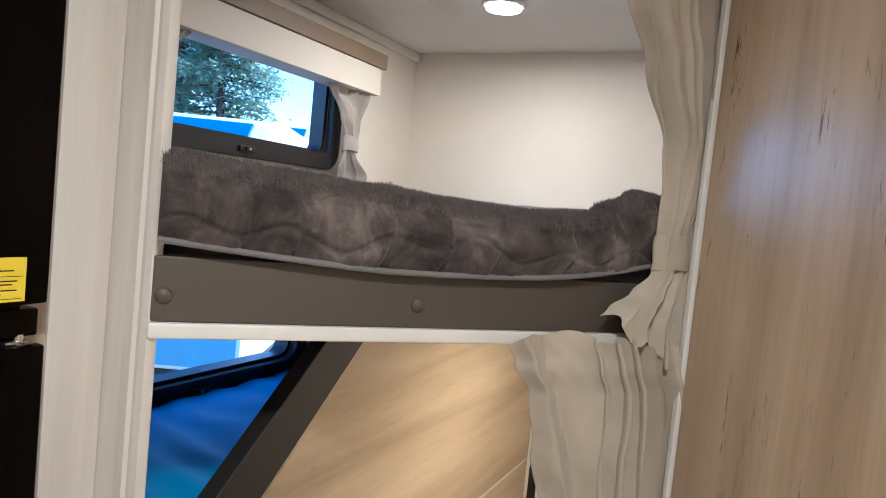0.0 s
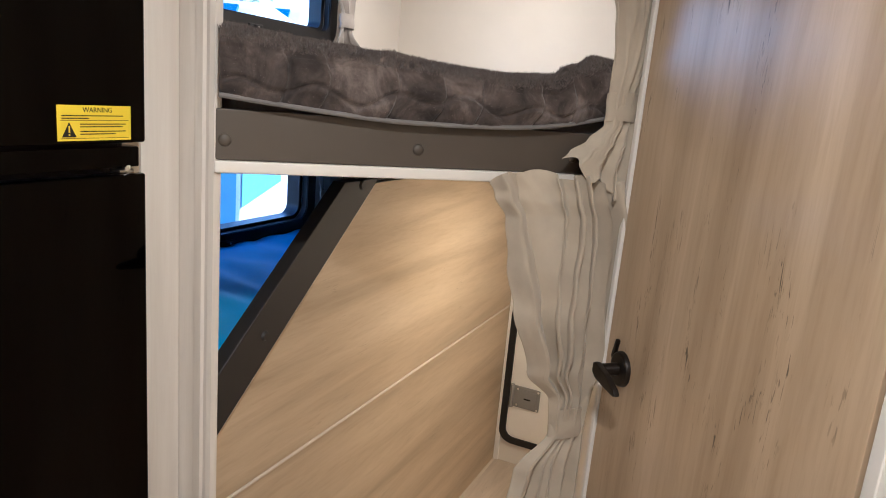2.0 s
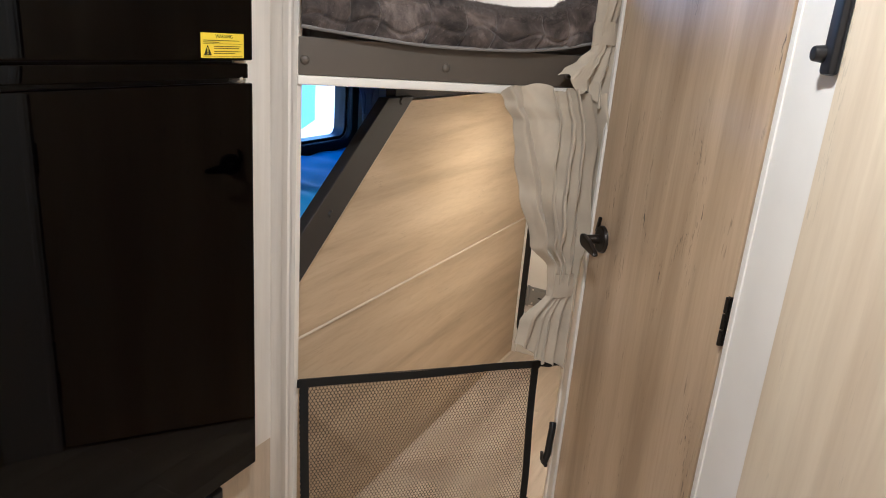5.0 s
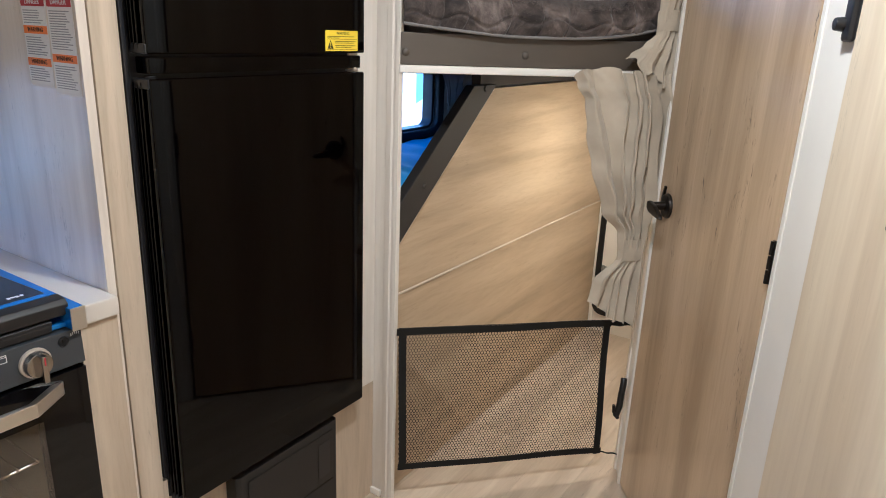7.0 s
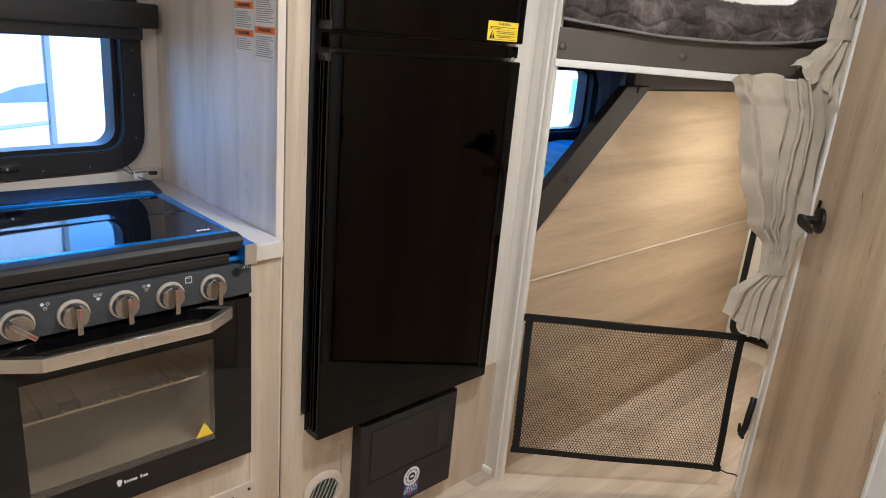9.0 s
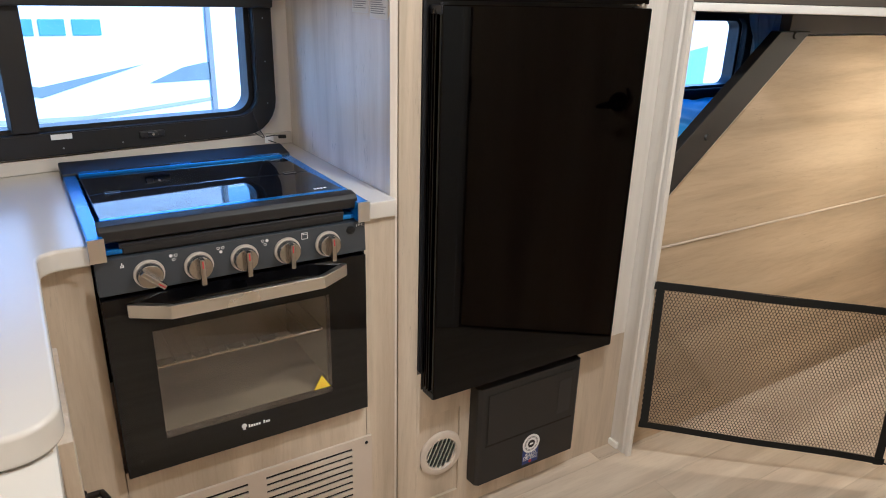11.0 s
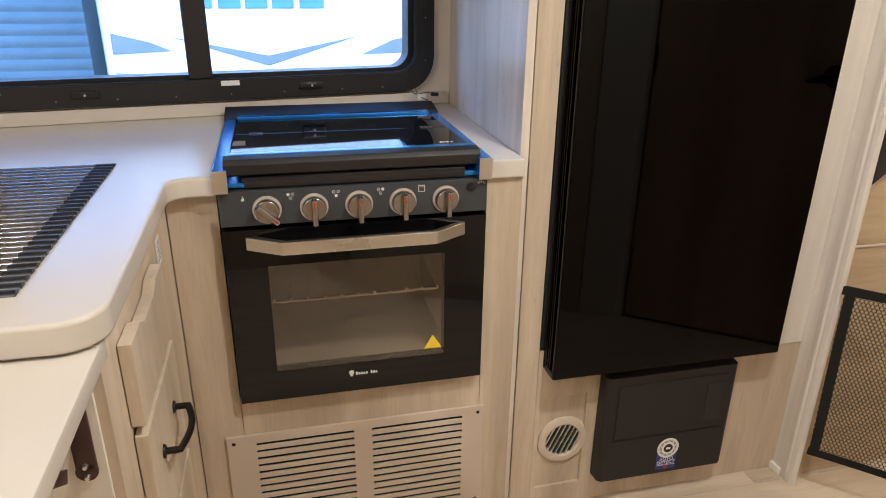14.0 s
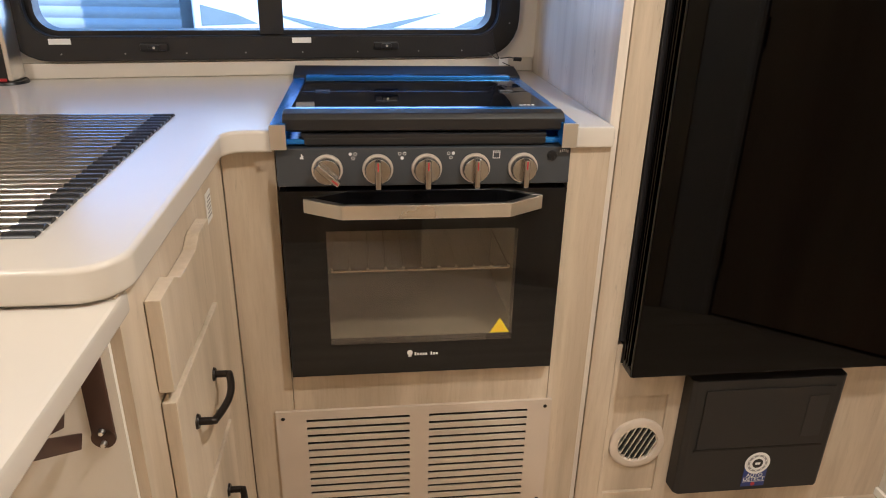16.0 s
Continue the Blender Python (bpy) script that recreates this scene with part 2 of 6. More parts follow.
M_PANELGREY = plain("slate_grey_enamel", (0.045, 0.05, 0.058), 0.3, var=0.06, bump=0.02)
M_STEEL = plain("brushed_steel", (0.84, 0.82, 0.79), 0.28, 1.0, bump=0.06, fine=260)
M_CHROME = plain("polished_steel", (0.72, 0.71, 0.70), 0.12, 1.0, bump=0.0)
M_BRONZE = plain("oil_rubbed_bronze", (0.022, 0.017, 0.014), 0.34, 0.55, var=0.2)
M_BROWN = plain("brown_metal", (0.075, 0.042, 0.032), 0.34, 0.35)
M_COUNTER = plain("white_laminate", (0.64, 0.595, 0.53), 0.24, var=0.025, scale=3, fine=200, bump=0.03)
M_GRILLE = plain("beige_metal_grille", (0.60, 0.51, 0.42), 0.42, var=0.05)
M_BEIGE = plain("beige_plastic", (0.62, 0.53, 0.44), 0.4)
M_ZINC = plain("zinc_plate", (0.30, 0.30, 0.295), 0.42, 0.4)
# near-black that puts the shade of slots, gaps and hollows into colour
M_DARK = plain("gap_shade_black", (0.01, 0.009, 0.008), 0.8)
M_GLASS = glass_mat("window_glass", (0.97, 0.99, 1.0))
M_YELLOW = plain("yellow_sticker", (0.88, 0.68, 0.01), 0.4, var=0.02, bump=0)
M_INK = plain("black_ink", (0.012, 0.011, 0.01), 0.5, bump=0)
M_PAPER = plain("white_paper", (0.82, 0.81, 0.79), 0.6, var=0.02)
M_REDINK = plain("red_ink", (0.42, 0.03, 0.035), 0.5, bump=0)
M_ORANGE = plain("orange_ink", (0.85, 0.24, 0.03), 0.5, bump=0)
M_GREYINK = plain("grey_ink", (0.33, 0.33, 0.34), 0.6, bump=0)
M_WHITEINK = plain("white_ink", (0.8, 0.8, 0.8), 0.5, bump=0)
M_NAVY = plain("navy_print", (0.02, 0.04, 0.20), 0.35, bump=0)
M_LIGHT = glow("lamp_diffuser", (1.0, 0.90, 0.74), 3.0)


def cloth(name, color, weave=900, var=0.12, sheen=0.2, rough=0.85):
    m = Mat(name, color, rough)
    v = m.coords()
    n = m.noise(v, 9, 4)
    m.color(m.ramp(n, (0.3, tuple(c * (1 - var) for c in color)), (0.7, tuple(c * (1 + var) for c in color))))
    m.bump(m.noise(m.coords((1, 1, 0.35)), weave, 2), 0.25, 0.0006)
    m.bump(m.noise(v, 30, 3), 0.15, 0.002)
    m.set("Sheen Weight", sheen)
    return m.mat


M_CURTAIN = cloth("beige_linen", (0.50, 0.44, 0.345))
M_GREYCURT = cloth("grey_curtain", (0.40, 0.37, 0.34))
M_BLUE = cloth("blue_nylon", (0.04, 0.45, 0.95), 700, 0.10, 0.1, 0.5)
M_SEAM = cloth("grey_binding", (0.20, 0.19, 0.185), 600)
M_NET = cloth("black_webbing", (0.006, 0.0055, 0.0055), 500, sheen=0.0)
M_STRAND = cloth("grey_net_strand", (0.028, 0.024, 0.022), 500, sheen=0.0)


def plush(name):
    m = Mat(name, (0.15, 0.125, 0.115), 0.9)
    v = m.coords()
    n = m.noise(v, 13, 5, 0.6, 1.0)
    f = m.noise(v, 190, 4, 0.7)
    a = m.ramp(n, (0.34, (0.034, 0.027, 0.025)), (0.52, (0.100, 0.079, 0.071)), (0.68, (0.225, 0.185, 0.168)))
    m.color(m.mix(0.5, a, m.ramp(f, (0.3, (0.45, 0.43, 0.42)), (0.7, (1, 1, 1))), 'MULTIPLY'))
    m.bump(f, 0.25, 0.002)
    m.bump(n, 0.5, 0.012)
    m.set("Sheen Weight", 0.5)
    m.set("Sheen Roughness", 0.4)
    return m.mat


M_PLUSH = plush("plush_grey_brown")
M_FIBRE = plain("plush_fibre", (0.150, 0.122, 0.108), 0.9, bump=0)
M_FIBRE.node_tree.nodes["Principled BSDF"].inputs["Sheen Weight"].default_value = 0.4

# ---------------------------------------------------------------- plan
WALL = -0.22            # inner face of the outer wall
REAR = 3.03             # inner face of the rear wall
CAB = 0.335             # front of the refrigerator cabinet
RNG = 0.362             # front of the range cabinet
PANEL = 0.378           # face of the lower bunk's side board
TOP = 0.93              # countertop
# the slanted opening to the bunks: along it, and out of it into the room
OP0, OPD = Vector((0.419, 1.354, 0)), Vector((0.515, 0.60, 0)).normalized()
OPN = Vector((OPD.y, -OPD.x, 0))
# the bathroom door's leaf
DL, DR = Vector((0.975, 1.87, 0)), Vector((1.361, 1.360, 0))
DD = (DR - DL).normalized()
DN = Vector((DD.y, -DD.x, 0))
DOOR_W = (DR - DL).length


def op(u, z, w=0.0):
    return OP0 + OPD * u + OPN * w + Vector((0, 0, z))


def local(origin, along, out):
    """A pose with x along, y inwards (away from out) and z up."""
    m = Matrix((along, -out, Vector((0, 0, 1)))).transposed().to_4x4()
    m.translation = origin
    return m


OPM = local(OP0, OPD, OPN)
DOORM = local(DL, DD, DN)


def pierced(x0, x1, y0, y1, z0, z1, holes):
    """A wall across x with openings (y0, y1, z0, z1)."""
    bm = BM()
    ys = sorted({y0, y1, *[h[0] for h in holes], *[h[1] for h in holes]})
    for a, b in zip(ys, ys[1:]):
        cut = sorted((h[2], h[3]) for h in holes if h[0] <= a and h[1] >= b)
        z = z0
        for lo, hi in cut:
            add_box(bm, (x0, a, z), (x1, b, lo))
            z = hi
        add_box(bm, (x0, a, z), (x1, b, z1))
    bmesh.ops.remove_doubles(bm, verts=bm.verts[:], dist=1e-5)
    return bm


KWIN = (-0.612, 0.457, 1.020, 1.40)
UWIN = (1.80, 2.52, 1.635, 1.93)
LWIN = (1.80, 2.44, 1.01, 1.28)
# the kitchen's stretch of the outer wall stands a little askew
KM = Matrix.Translation((-0.20, 0, 0)) @ Matrix.Rotation(math.atan2(0.155, 1.17), 4, 'Z') @ Matrix.Translation((-WALL, 0, 0))
structure("wall_west", pierced(WALL - 0.06, WALL, 0.58, REAR + 0.06, -0.02, CEIL, [UWIN, LWIN]), M_WALL, "ivory wallboard outer wall with the bunk windows", "wall")
bm = pierced(WALL - 0.06, WALL, -1.93, 0.62, -0.02, CEIL, [KWIN])
bmesh.ops.transform(bm, matrix=KM, verts=bm.verts)
structure("wall_kitchen", bm, M_WALL, "ivory wallboard outer wall behind the counter", "wall")
structure("wall_north", boxed((WALL, REAR, -0.02), (2.2, REAR + 0.06, CEIL)), M_WALL, "ivory wallboard rear wall of the bunk room", "wall")
structure("wall_south", boxed((WALL, -1.95, -0.02), (2.2, -1.89, CEIL)), M_DOOR, "plain oak-board end wall", "wall")
structure("wall_east", boxed((2.14, -1.89, -0.02), (2.2, REAR, CEIL)), M_DOOR, "plain oak-board side wall", "wall")
structure("ceiling", boxed((WALL - 0.06, -1.95, CEIL), (2.2, REAR + 0.06, CEIL + 0.05)), M_CEIL, "smooth white ceiling board", "ceiling")
structure("floor", boxed((WALL - 0.06, -1.95, -0.06), (2.2, REAR + 0.06, -0.004)), M_DARK, "subfloor under pale wood-look planks", "floor")
# the wall between bunks and bathroom, and the bathroom's front
structure("wall_bath_side", boxed((0.985, 2.0, 0), (1.02, REAR, CEIL)), M_WALL, "ivory wall beside the bunks", "wall")

# jamb between the bunk opening and the bathroom door
bm = BM()
add_prism(bm, [(0.918, 1.968), (0.930, 1.944), (0.936, 1.947), (0.966, 1.886), (0.962, 1.880), (0.970, 1.872), (0.990, 1.885), (0.990, 2.04), (0.95, 2.04)], "z", 0, CEIL, 0.0015)
structure("trim_jamb", bm, M_TRIM, "white moulded jamb strip beside the bathroom door", "trim")
bm = BM()
add_box(bm, (-0.03, 0.012, 1.955), (DOOR_W + 0.09, 0.05, CEIL), 0.002, DOORM)
structure("wall_over_door", bm, M_TRIM, "white header over the bathroom door", "wall")


def bathroom_door():
    d = thing("bathroom_door", DL, "closed oak-look bathroom door with a bronze lever", "door")
    part("leaf", boxed((0.002, 0, 0.012), (DOOR_W - 0.004, 0.032, 1.95), 0.002, DOORM), M_DOOR, d)
    bm = BM()
    kx, kz = 0.075, 0.982
    add_rod(bm, (kx, 0, kz), (kx, -0.011, kz), 0.036, 32, 0.033, DOORM, 0.003)
    add_rod(bm, (kx, -0.012, kz), (kx, -0.046, kz), 0.0125, 18, 0.011, DOORM)
    rose = part("handle_rose", bm, M_BRONZE, d, "dark bronze round rose")
    bm = BM()
    prof = [(-0.015, 0.009), (-0.004, 0.014), (0.040, 0.008), (0.080, -0.006), (0.090, -0.016), (0.082, -0.020), (0.040, -0.020), (0.002, -0.018), (-0.014, -0.010)]
    add_prism(bm, [(kx + a, kz + b) for a, b in prof], "y", -0.058, -0.045, 0.004, DOORM)
    part("lever", bm, M_BRONZE, d, "dark bronze lever")
    bm = BM()
    add_prism(bm, [(kx - 0.032, kz + 0.005), (kx - 0.022, kz + 0.05), (kx - 0.03, kz + 0.052), (kx - 0.042, kz + 0.012)], "y", -0.008, 0.0, 0.002, DOORM)
    part("privacy_tab", bm, M_BRONZE, d)
    for hz in (0.25, 1.006, 1.75):
        bm = BM()
        add_box(bm, (DOOR_W - 0.009, -0.0022, hz - 0.046), (DOOR_W + 0.001, 0.004, hz + 0.046), 0.001, DOORM)
        for k in range(3):
            add_rod(bm, (DOOR_W - 0.003, -0.006, hz - 0.045 + 0.031 * k), (DOOR_W - 0.003, -0.006, hz - 0.017 + 0.031 * k), 0.0036, 10, None, DOORM)
        part("hinge", bm, M_BRONZE, d, "black butt hinge")


bathroom_door()

# white casing and the pale wardrobe past the hinge side
P0, P1, P2, P3 = Vector((1.361, 1.36, 0)), Vector((1.439, 1.20, 0)), Vector((1.518, 1.02, 0)), Vector((1.80, 0.33, 0))


def leaf_m(a, b):
    along = (b - a).normalized()
    return local(a, along, Vector((along.y, -along.x, 0))), (b - a).length


cm, cl = leaf_m(P0, P1)
bm = BM()
add_box(bm, (0.003, 0.0, 0), (cl, 0.05, CEIL), 0.002, cm)
add_box(bm, (0.012, -0.004, 0), (0.030, 0.0, CEIL), 0.0018, cm)
structure("trim_casing", bm, M_TRIM, "wide white casing beside the bathroom door", "trim")


def wardrobe():
    w = thing("wardrobe", P1, "pale ash wardrobe with black bar pulls", "wardrobe")
    fm, fl = leaf_m(P1, P2)
    part("stile", boxed((0.001, -0.006, 0), (fl, 0.03, CEIL - 0.002), 0.002, fm), M_PALE, w)
    gm, gl = leaf_m(P2, P3)
    part("carcass", boxed((0.0, 0.012, 0), (gl, 0.30, CEIL - 0.002), 0.0, gm), M_PALE, w)
    bm = BM()
    add_box(bm, (0.004, -0.010, 0.08), (gl * 0.62, 0.010, 1.94), 0.003, gm)
    add_box(bm, (0.075, -0.0125, 0.15), (gl * 0.62 - 0.07, -0.008, 1.87), 0.0015, gm)
    dr = part("door", bm, M_PALE, w)
    bm = BM()
    hx = 0.130
    for hz in (1.215, 1.345):
        add_box(bm, (hx - 0.011, -0.020, hz - 0.013), (hx + 0.011, -0.0125, hz + 0.013), 0.003, gm)
        add_box(bm, (hx - 0.006, -0.032, hz - 0.007), (hx + 0.006, -0.018, hz + 0.007), 0.003, gm)
    add_box(bm, (hx - 0.006, -0.036, 1.21), (hx + 0.006, -0.028, 1.35), 0.003, gm)
    part("pull", bm, M_BRONZE, dr, "black bar pull")
    return w


wardrobe()


def wall_hook():
    h = thing("door_catch", (1.40, 1.20, 1.44), "black catch screwed to the white casing", "hook")
    bm = BM()
    add_box(bm, (cl - 0.035, -0.016, 1.435), (cl - 0.005, -0.0005, 1.56), 0.006, cm)
    part("plate", bm, M_BLACK, h)
    bm = BM()
    add_rod(bm, (cl - 0.03, -0.014, 1.462), (cl - 0.03, -0.03, 1.462), 0.012, 16, 0.010, cm, 0.002)
    part("button", bm, M_BLACK, h)


wall_hook()

# ---------------------------------------------------------------- the post beside the refrigerator
bm = BM()
PX, PY = 0.419, 1.350
add_prism(bm, [(CAB - 0.03, PY), (PX - 0.046, PY), (PX - 0.043, PY - 0.004), (PX - 0.026, PY - 0.006), (PX - 0.022, PY - 0.002), (PX - 0.015, PY - 0.002), (PX - 0.012, PY - 0.006),
               (PX - 0.003, PY - 0.004), (PX, PY + 0.004), (PX - 0.001, PY + 0.010), (PX - 0.012, PY + 0.014), (CAB - 0.03, PY + 0.036)], "z", 0, CEIL, 0.0)
structure("trim_post", bm, M_POST, "white grained post with fluted edge", "trim")
structure("baseboard", boxed((CAB - 0.03, PY - 0.010, 0), (PX - 0.045, PY, 0.022), 0.003), M_TRIM, "short white base moulding at the post", "trim")
structure("wall_partition", boxed((WALL, PY + 0.002, 0), (CAB - 0.031, PY + 0.034, CEIL)), M_WALL, "thin wall between refrigerator and bunks", "wall")


# ---------------------------------------------------------------- windows
def rounded(y0, y1, z0, z1, r, n=6):
    pts = []
    for cy, cz, a0 in ((y1 - r, z0 + r, -90), (y1 - r, z1 - r, 0), (y0 + r, z1 - r, 90), (y0 + r, z0 + r, 180)):
        for k in range(n + 1):
            a = radians(a0 + 90 * k / n)
            pts.append((cy + r * cos(a), cz + r * sin(a)))
    return pts


def ring(bm, outer, inner, x0, x1):
    """A frame between two outlines with the same number of points."""
    n = len(outer)
    vs = [[bm.verts.new((x, *p)) for p in line] for line in (outer, inner) for x in (x0, x1)]
    o0, o1, i0, i1 = vs
    for k in range(n):
        j = (k + 1) % n
        for f in ((o0[k], o0[j], o1[j], o1[k]), (i0[k], i1[k], i1[j], i0[j]), (o1[k], o1[j], i1[j], i1[k]), (o0[k], i0[k], i0[j], o0[j])):
            bm.faces.new(f)
    bmesh.ops.recalc_face_normals(bm, faces=bm.faces[:])


def window(name, win, r, mullion, label, edge=0.045, turn=None):
    y0, y1, z0, z1 = win
    w = tagged(new(name), label, "window", "", "structure")
    w.location = (WALL, y0, z0)
    if turn is not None:
        w.matrix_basis = Matrix.Translation((WALL, y0, z0))
    bm = BM()
    ring(bm, rounded(y0 - edge, y1 + edge, z0 - edge, z1 + edge, r + edge * 0.7), rounded(y0 + 0.002, y1 - 0.002, z0 + 0.002, z1 - 0.002, r), WALL - 0.001, WALL + 0.022)
    bmesh.ops.bevel(bm, geom=[e for e in bm.edges if all(v.co.x > WALL for v in e.verts)], offset=0.003, segments=2, affect='EDGES')
    fr = part("window_frame", bm, M_MATTE, w, "black plastic window frame")
    bm = BM()
    ring(bm, rounded(y0 + 0.001, y1 - 0.001, z0 + 0.001, z1 - 0.001, r), rounded(y0 + 0.016, y1 - 0.016, z0 + 0.012, z1 - 0.012, r * 0.8), WALL - 0.055, WALL - 0.004)
    part("sash", bm, M_BLACK, w)
    if mullion:
        a, b = mullion
        part("mullion", boxed((WALL - 0.05, a, z0 + 0.004), (WALL + 0.016, b, z1 - 0.004), 0.003), M_MATTE, w)
        spans = ((y0 + 0.012, a + 0.004), (b - 0.004, y1 - 0.012))
    else:
        spans = ((y0 + 0.012, y1 - 0.012),)
    for a, b in spans:
        p = part("pane", boxed((WALL - 0.036, a, z0 + 0.01), (WALL - 0.032, b, z1 - 0.01)), M_GLASS, w)
        p.visible_shadow = False
    return w, fr


def latch_bar(parent, y, z):
    bm = BM()
    add_box(bm, (WALL + 0.020, y - 0.030, z - 0.008), (WALL + 0.030, y + 0.030, z + 0.008), 0.003)
    add_box(bm, (WALL + 0.026, y - 0.012, z - 0.005), (WALL + 0.036, y + 0.012, z + 0.005), 0.002)
    part("latch", bm, M_BLACK, parent)
    bm = BM()
    add_rod(bm, (WALL + 0.036, y, z), (WALL + 0.0375, y, z), 0.003, 10)
    part("screw", bm, M_STEEL, parent)


KW, KF = window("window_1", KWIN, 0.055, (-0.125, -0.070), "black-framed kitchen window with two sliding panes", 0.051)
for ly in (-0.357, 0.169):
    latch_bar(KW, ly, 0.999)
for ly in (-0.549, -0.031):
    part("maker_tag", boxed((WALL + 0.021, ly - 0.022, 1.006), (WALL + 0.0245, ly + 0.022, 1.018)), M_PAPER, KW, "small white tag")
bm = BM()
for ly in (-0.55, -0.42, -0.29, -0.16, -0.03, 0.10, 0.25, 0.36):
    add_rod(bm, (WALL + 0.021, ly, 0.985), (WALL + 0.0230, ly, 0.985), 0.0019, 8)
for lz in (1.05, 1.16, 1.27):
    add_rod(bm, (WALL + 0.021, 0.482, lz), (WALL + 0.0230, 0.482, lz), 0.0019, 8)
part("screws", bm, M_ZINC, KW)
KW.matrix_basis = KM @ KW.matrix_basis
UW, UF = window("window_2", UWIN, 0.03, None, "black-framed window above the upper bunk")
latch_bar(UW, 2.15, 1.612)
LW, LF = window("window_3", LWIN, 0.045, None, "black-framed window above the lower bunk")
latch_bar(LW, 2.05, 0.985)


def shade_box():
    s = thing("roller_shade", (WALL, 0, 1.30), "black roller shade cassette over the kitchen window", "shade")
    part("cassette", boxed((WALL + 0.003, -0.70, 1.325), (WALL + 0.060, 0.538, 1.385), 0.006), M_BLACK, s)
    part("hem_bar", boxed((WALL + 0.026, -0.68, 1.296), (WALL + 0.040, 0.505, 1.345), 0.004), M_BLACK, s)
    s.matrix_basis = KM @ s.matrix_basis


shade_box()


def bunk_valance():
    v = thing("window_valance", (WALL, 2.0, 1.85), "cream window valance with a taupe top band", "valance")
    part("board", boxed((WALL + 0.001, 1.42, 1.845), (-0.125, 2.655, 1.93), 0.003), M_WALL, v)
    part("band", boxed((WALL + 0.001, 1.42, 1.931), (-0.118, 2.672, 1.978), 0.003), M_TAUPE, v, "taupe vinyl band")


bunk_valance()
structure("trim_cove", boxed((WALL, 1.40, CEIL - 0.03), (WALL + 0.018, REAR, CEIL), 0.006), M_WALL, "cream cove strip under the ceiling", "trim")


def puck(name, x, y, z, r, label):
    l = thing(name, (x, y, z), label, "lamp")
    bm = BM()
    add_rod(bm, (x, y, z), (x, y, z - 0.007), r + 0.009, 40, r + 0.004, None, 0.002)
    part("trim_ring", bm, M_TRIM, l)
    bm = BM()
    add_rod(bm, (x, y, z - 0.0065), (x, y, z - 0.0150), r, 40, r * 0.9)
    part("diffuser", bm, M_LIGHT, l)


puck("ceiling_light", 0.34, 2.50, CEIL, 0.052, "round warm ceiling light above the upper bunk")
puck("bunk_puck_light", 0.82, 2.36, 1.312, 0.032, "small round light under the upper bunk")
for lx, ly in ((1.15, 0.72), (1.60, -0.95)):
    puck("ceiling_light", lx, ly, CEIL, 0.052, "round warm ceiling light in the kitchen")


# ---------------------------------------------------------------- curtains
def lerp_table(table, z):
    """table: (z, value), z falling."""
    if z >= table[0][0]:
        return table[0][1]
    for (z0, a), (z1, b) in zip(table, table[1:]):
        if z >= z1:
            k = (z0 - z) / (z0 - z1)
            k = k * k * (3 - 2 * k)
            return a + (b - a) * k
    return table[-1][1]


def curtain(name, place, left, right, depth, top, bottom, folds, mat, parent_label, tie, nu=210, nv=120, lean=0.0, seed=1):
    """place(u, z, w) puts the cloth; left, right and depth are tables by height; bottom(s) and top(s) the hems."""
    r = random.Random(seed)
    ph = [r.uniform(0, 6.28) for _ in range(4)]

    def fn(s, v, off=0.0):
        z = top(s) + (bottom(s) - top(s)) * v
        a, b = lerp_table(left, z), lerp_table(right, z)
        amp = lerp_table(depth, z)
        g = folds * s ** 1.35 + 0.85 * noise.noise(Vector((2.6 * s + ph[0], 1.6 * v, ph[1]))) + 0.7 * v * (1 - s)
        near = math.floor(g + 0.5)
        deep = 0.76 + 0.24 * sin(12.9898 * near + 4.1 * ph[3])
        deep *= min(1.15, max(0.35, 1.0 + 0.8 * noise.noise(Vector((1.7 * near, 2.2 * v, ph[3])))))
        wave = 1 - 2 * deep * (1 - abs(sin(pi * g)) ** 0.85)
        wr = 0.30 * noise.noise(Vector((4 * s + 3 * v, 5 * v - 4 * s, ph[1]))) + 0.05 * noise.noise(Vector((20 * s, 14 * v, ph[2])))
        edge = min(1.0, 0.12 + s * 6)
        u = a + (b - a) * s + 0.55 * amp * sin(2 * pi * g) * sin(pi * s)
        return place(u, z, 1.6 * amp * (edge * wave + wr) + lean * v + off)
    c = thing(name, place(right[0][1], bottom(1), 0), parent_label, "curtain")
    bm = BM()
    add_sheet(bm, fn, nu, nv, 0.0, lambda s, v: fn(s, v, -0.0018))
    part("cloth", bm, mat, c, angle=80)
    z0, z1, u0, u1, dp = tie

    def band(s, v):
        a = 2 * pi * s
        z = z0 + (z1 - z0) * v
        return place((u0 + u1) / 2 + (u1 - u0) / 2 * cos(a), z + 0.004 * sin(a), dp * sin(a) + lean * 0.6 + 0.002 * sin(6 * v))
    bm = BM()
    add_sheet(bm, band, 36, 4, 0.002)
    part("tie_band", bm, mat, c, angle=80)
    return c


def room_side(u, z, w):
    return op(u, z, 0.046 + w)


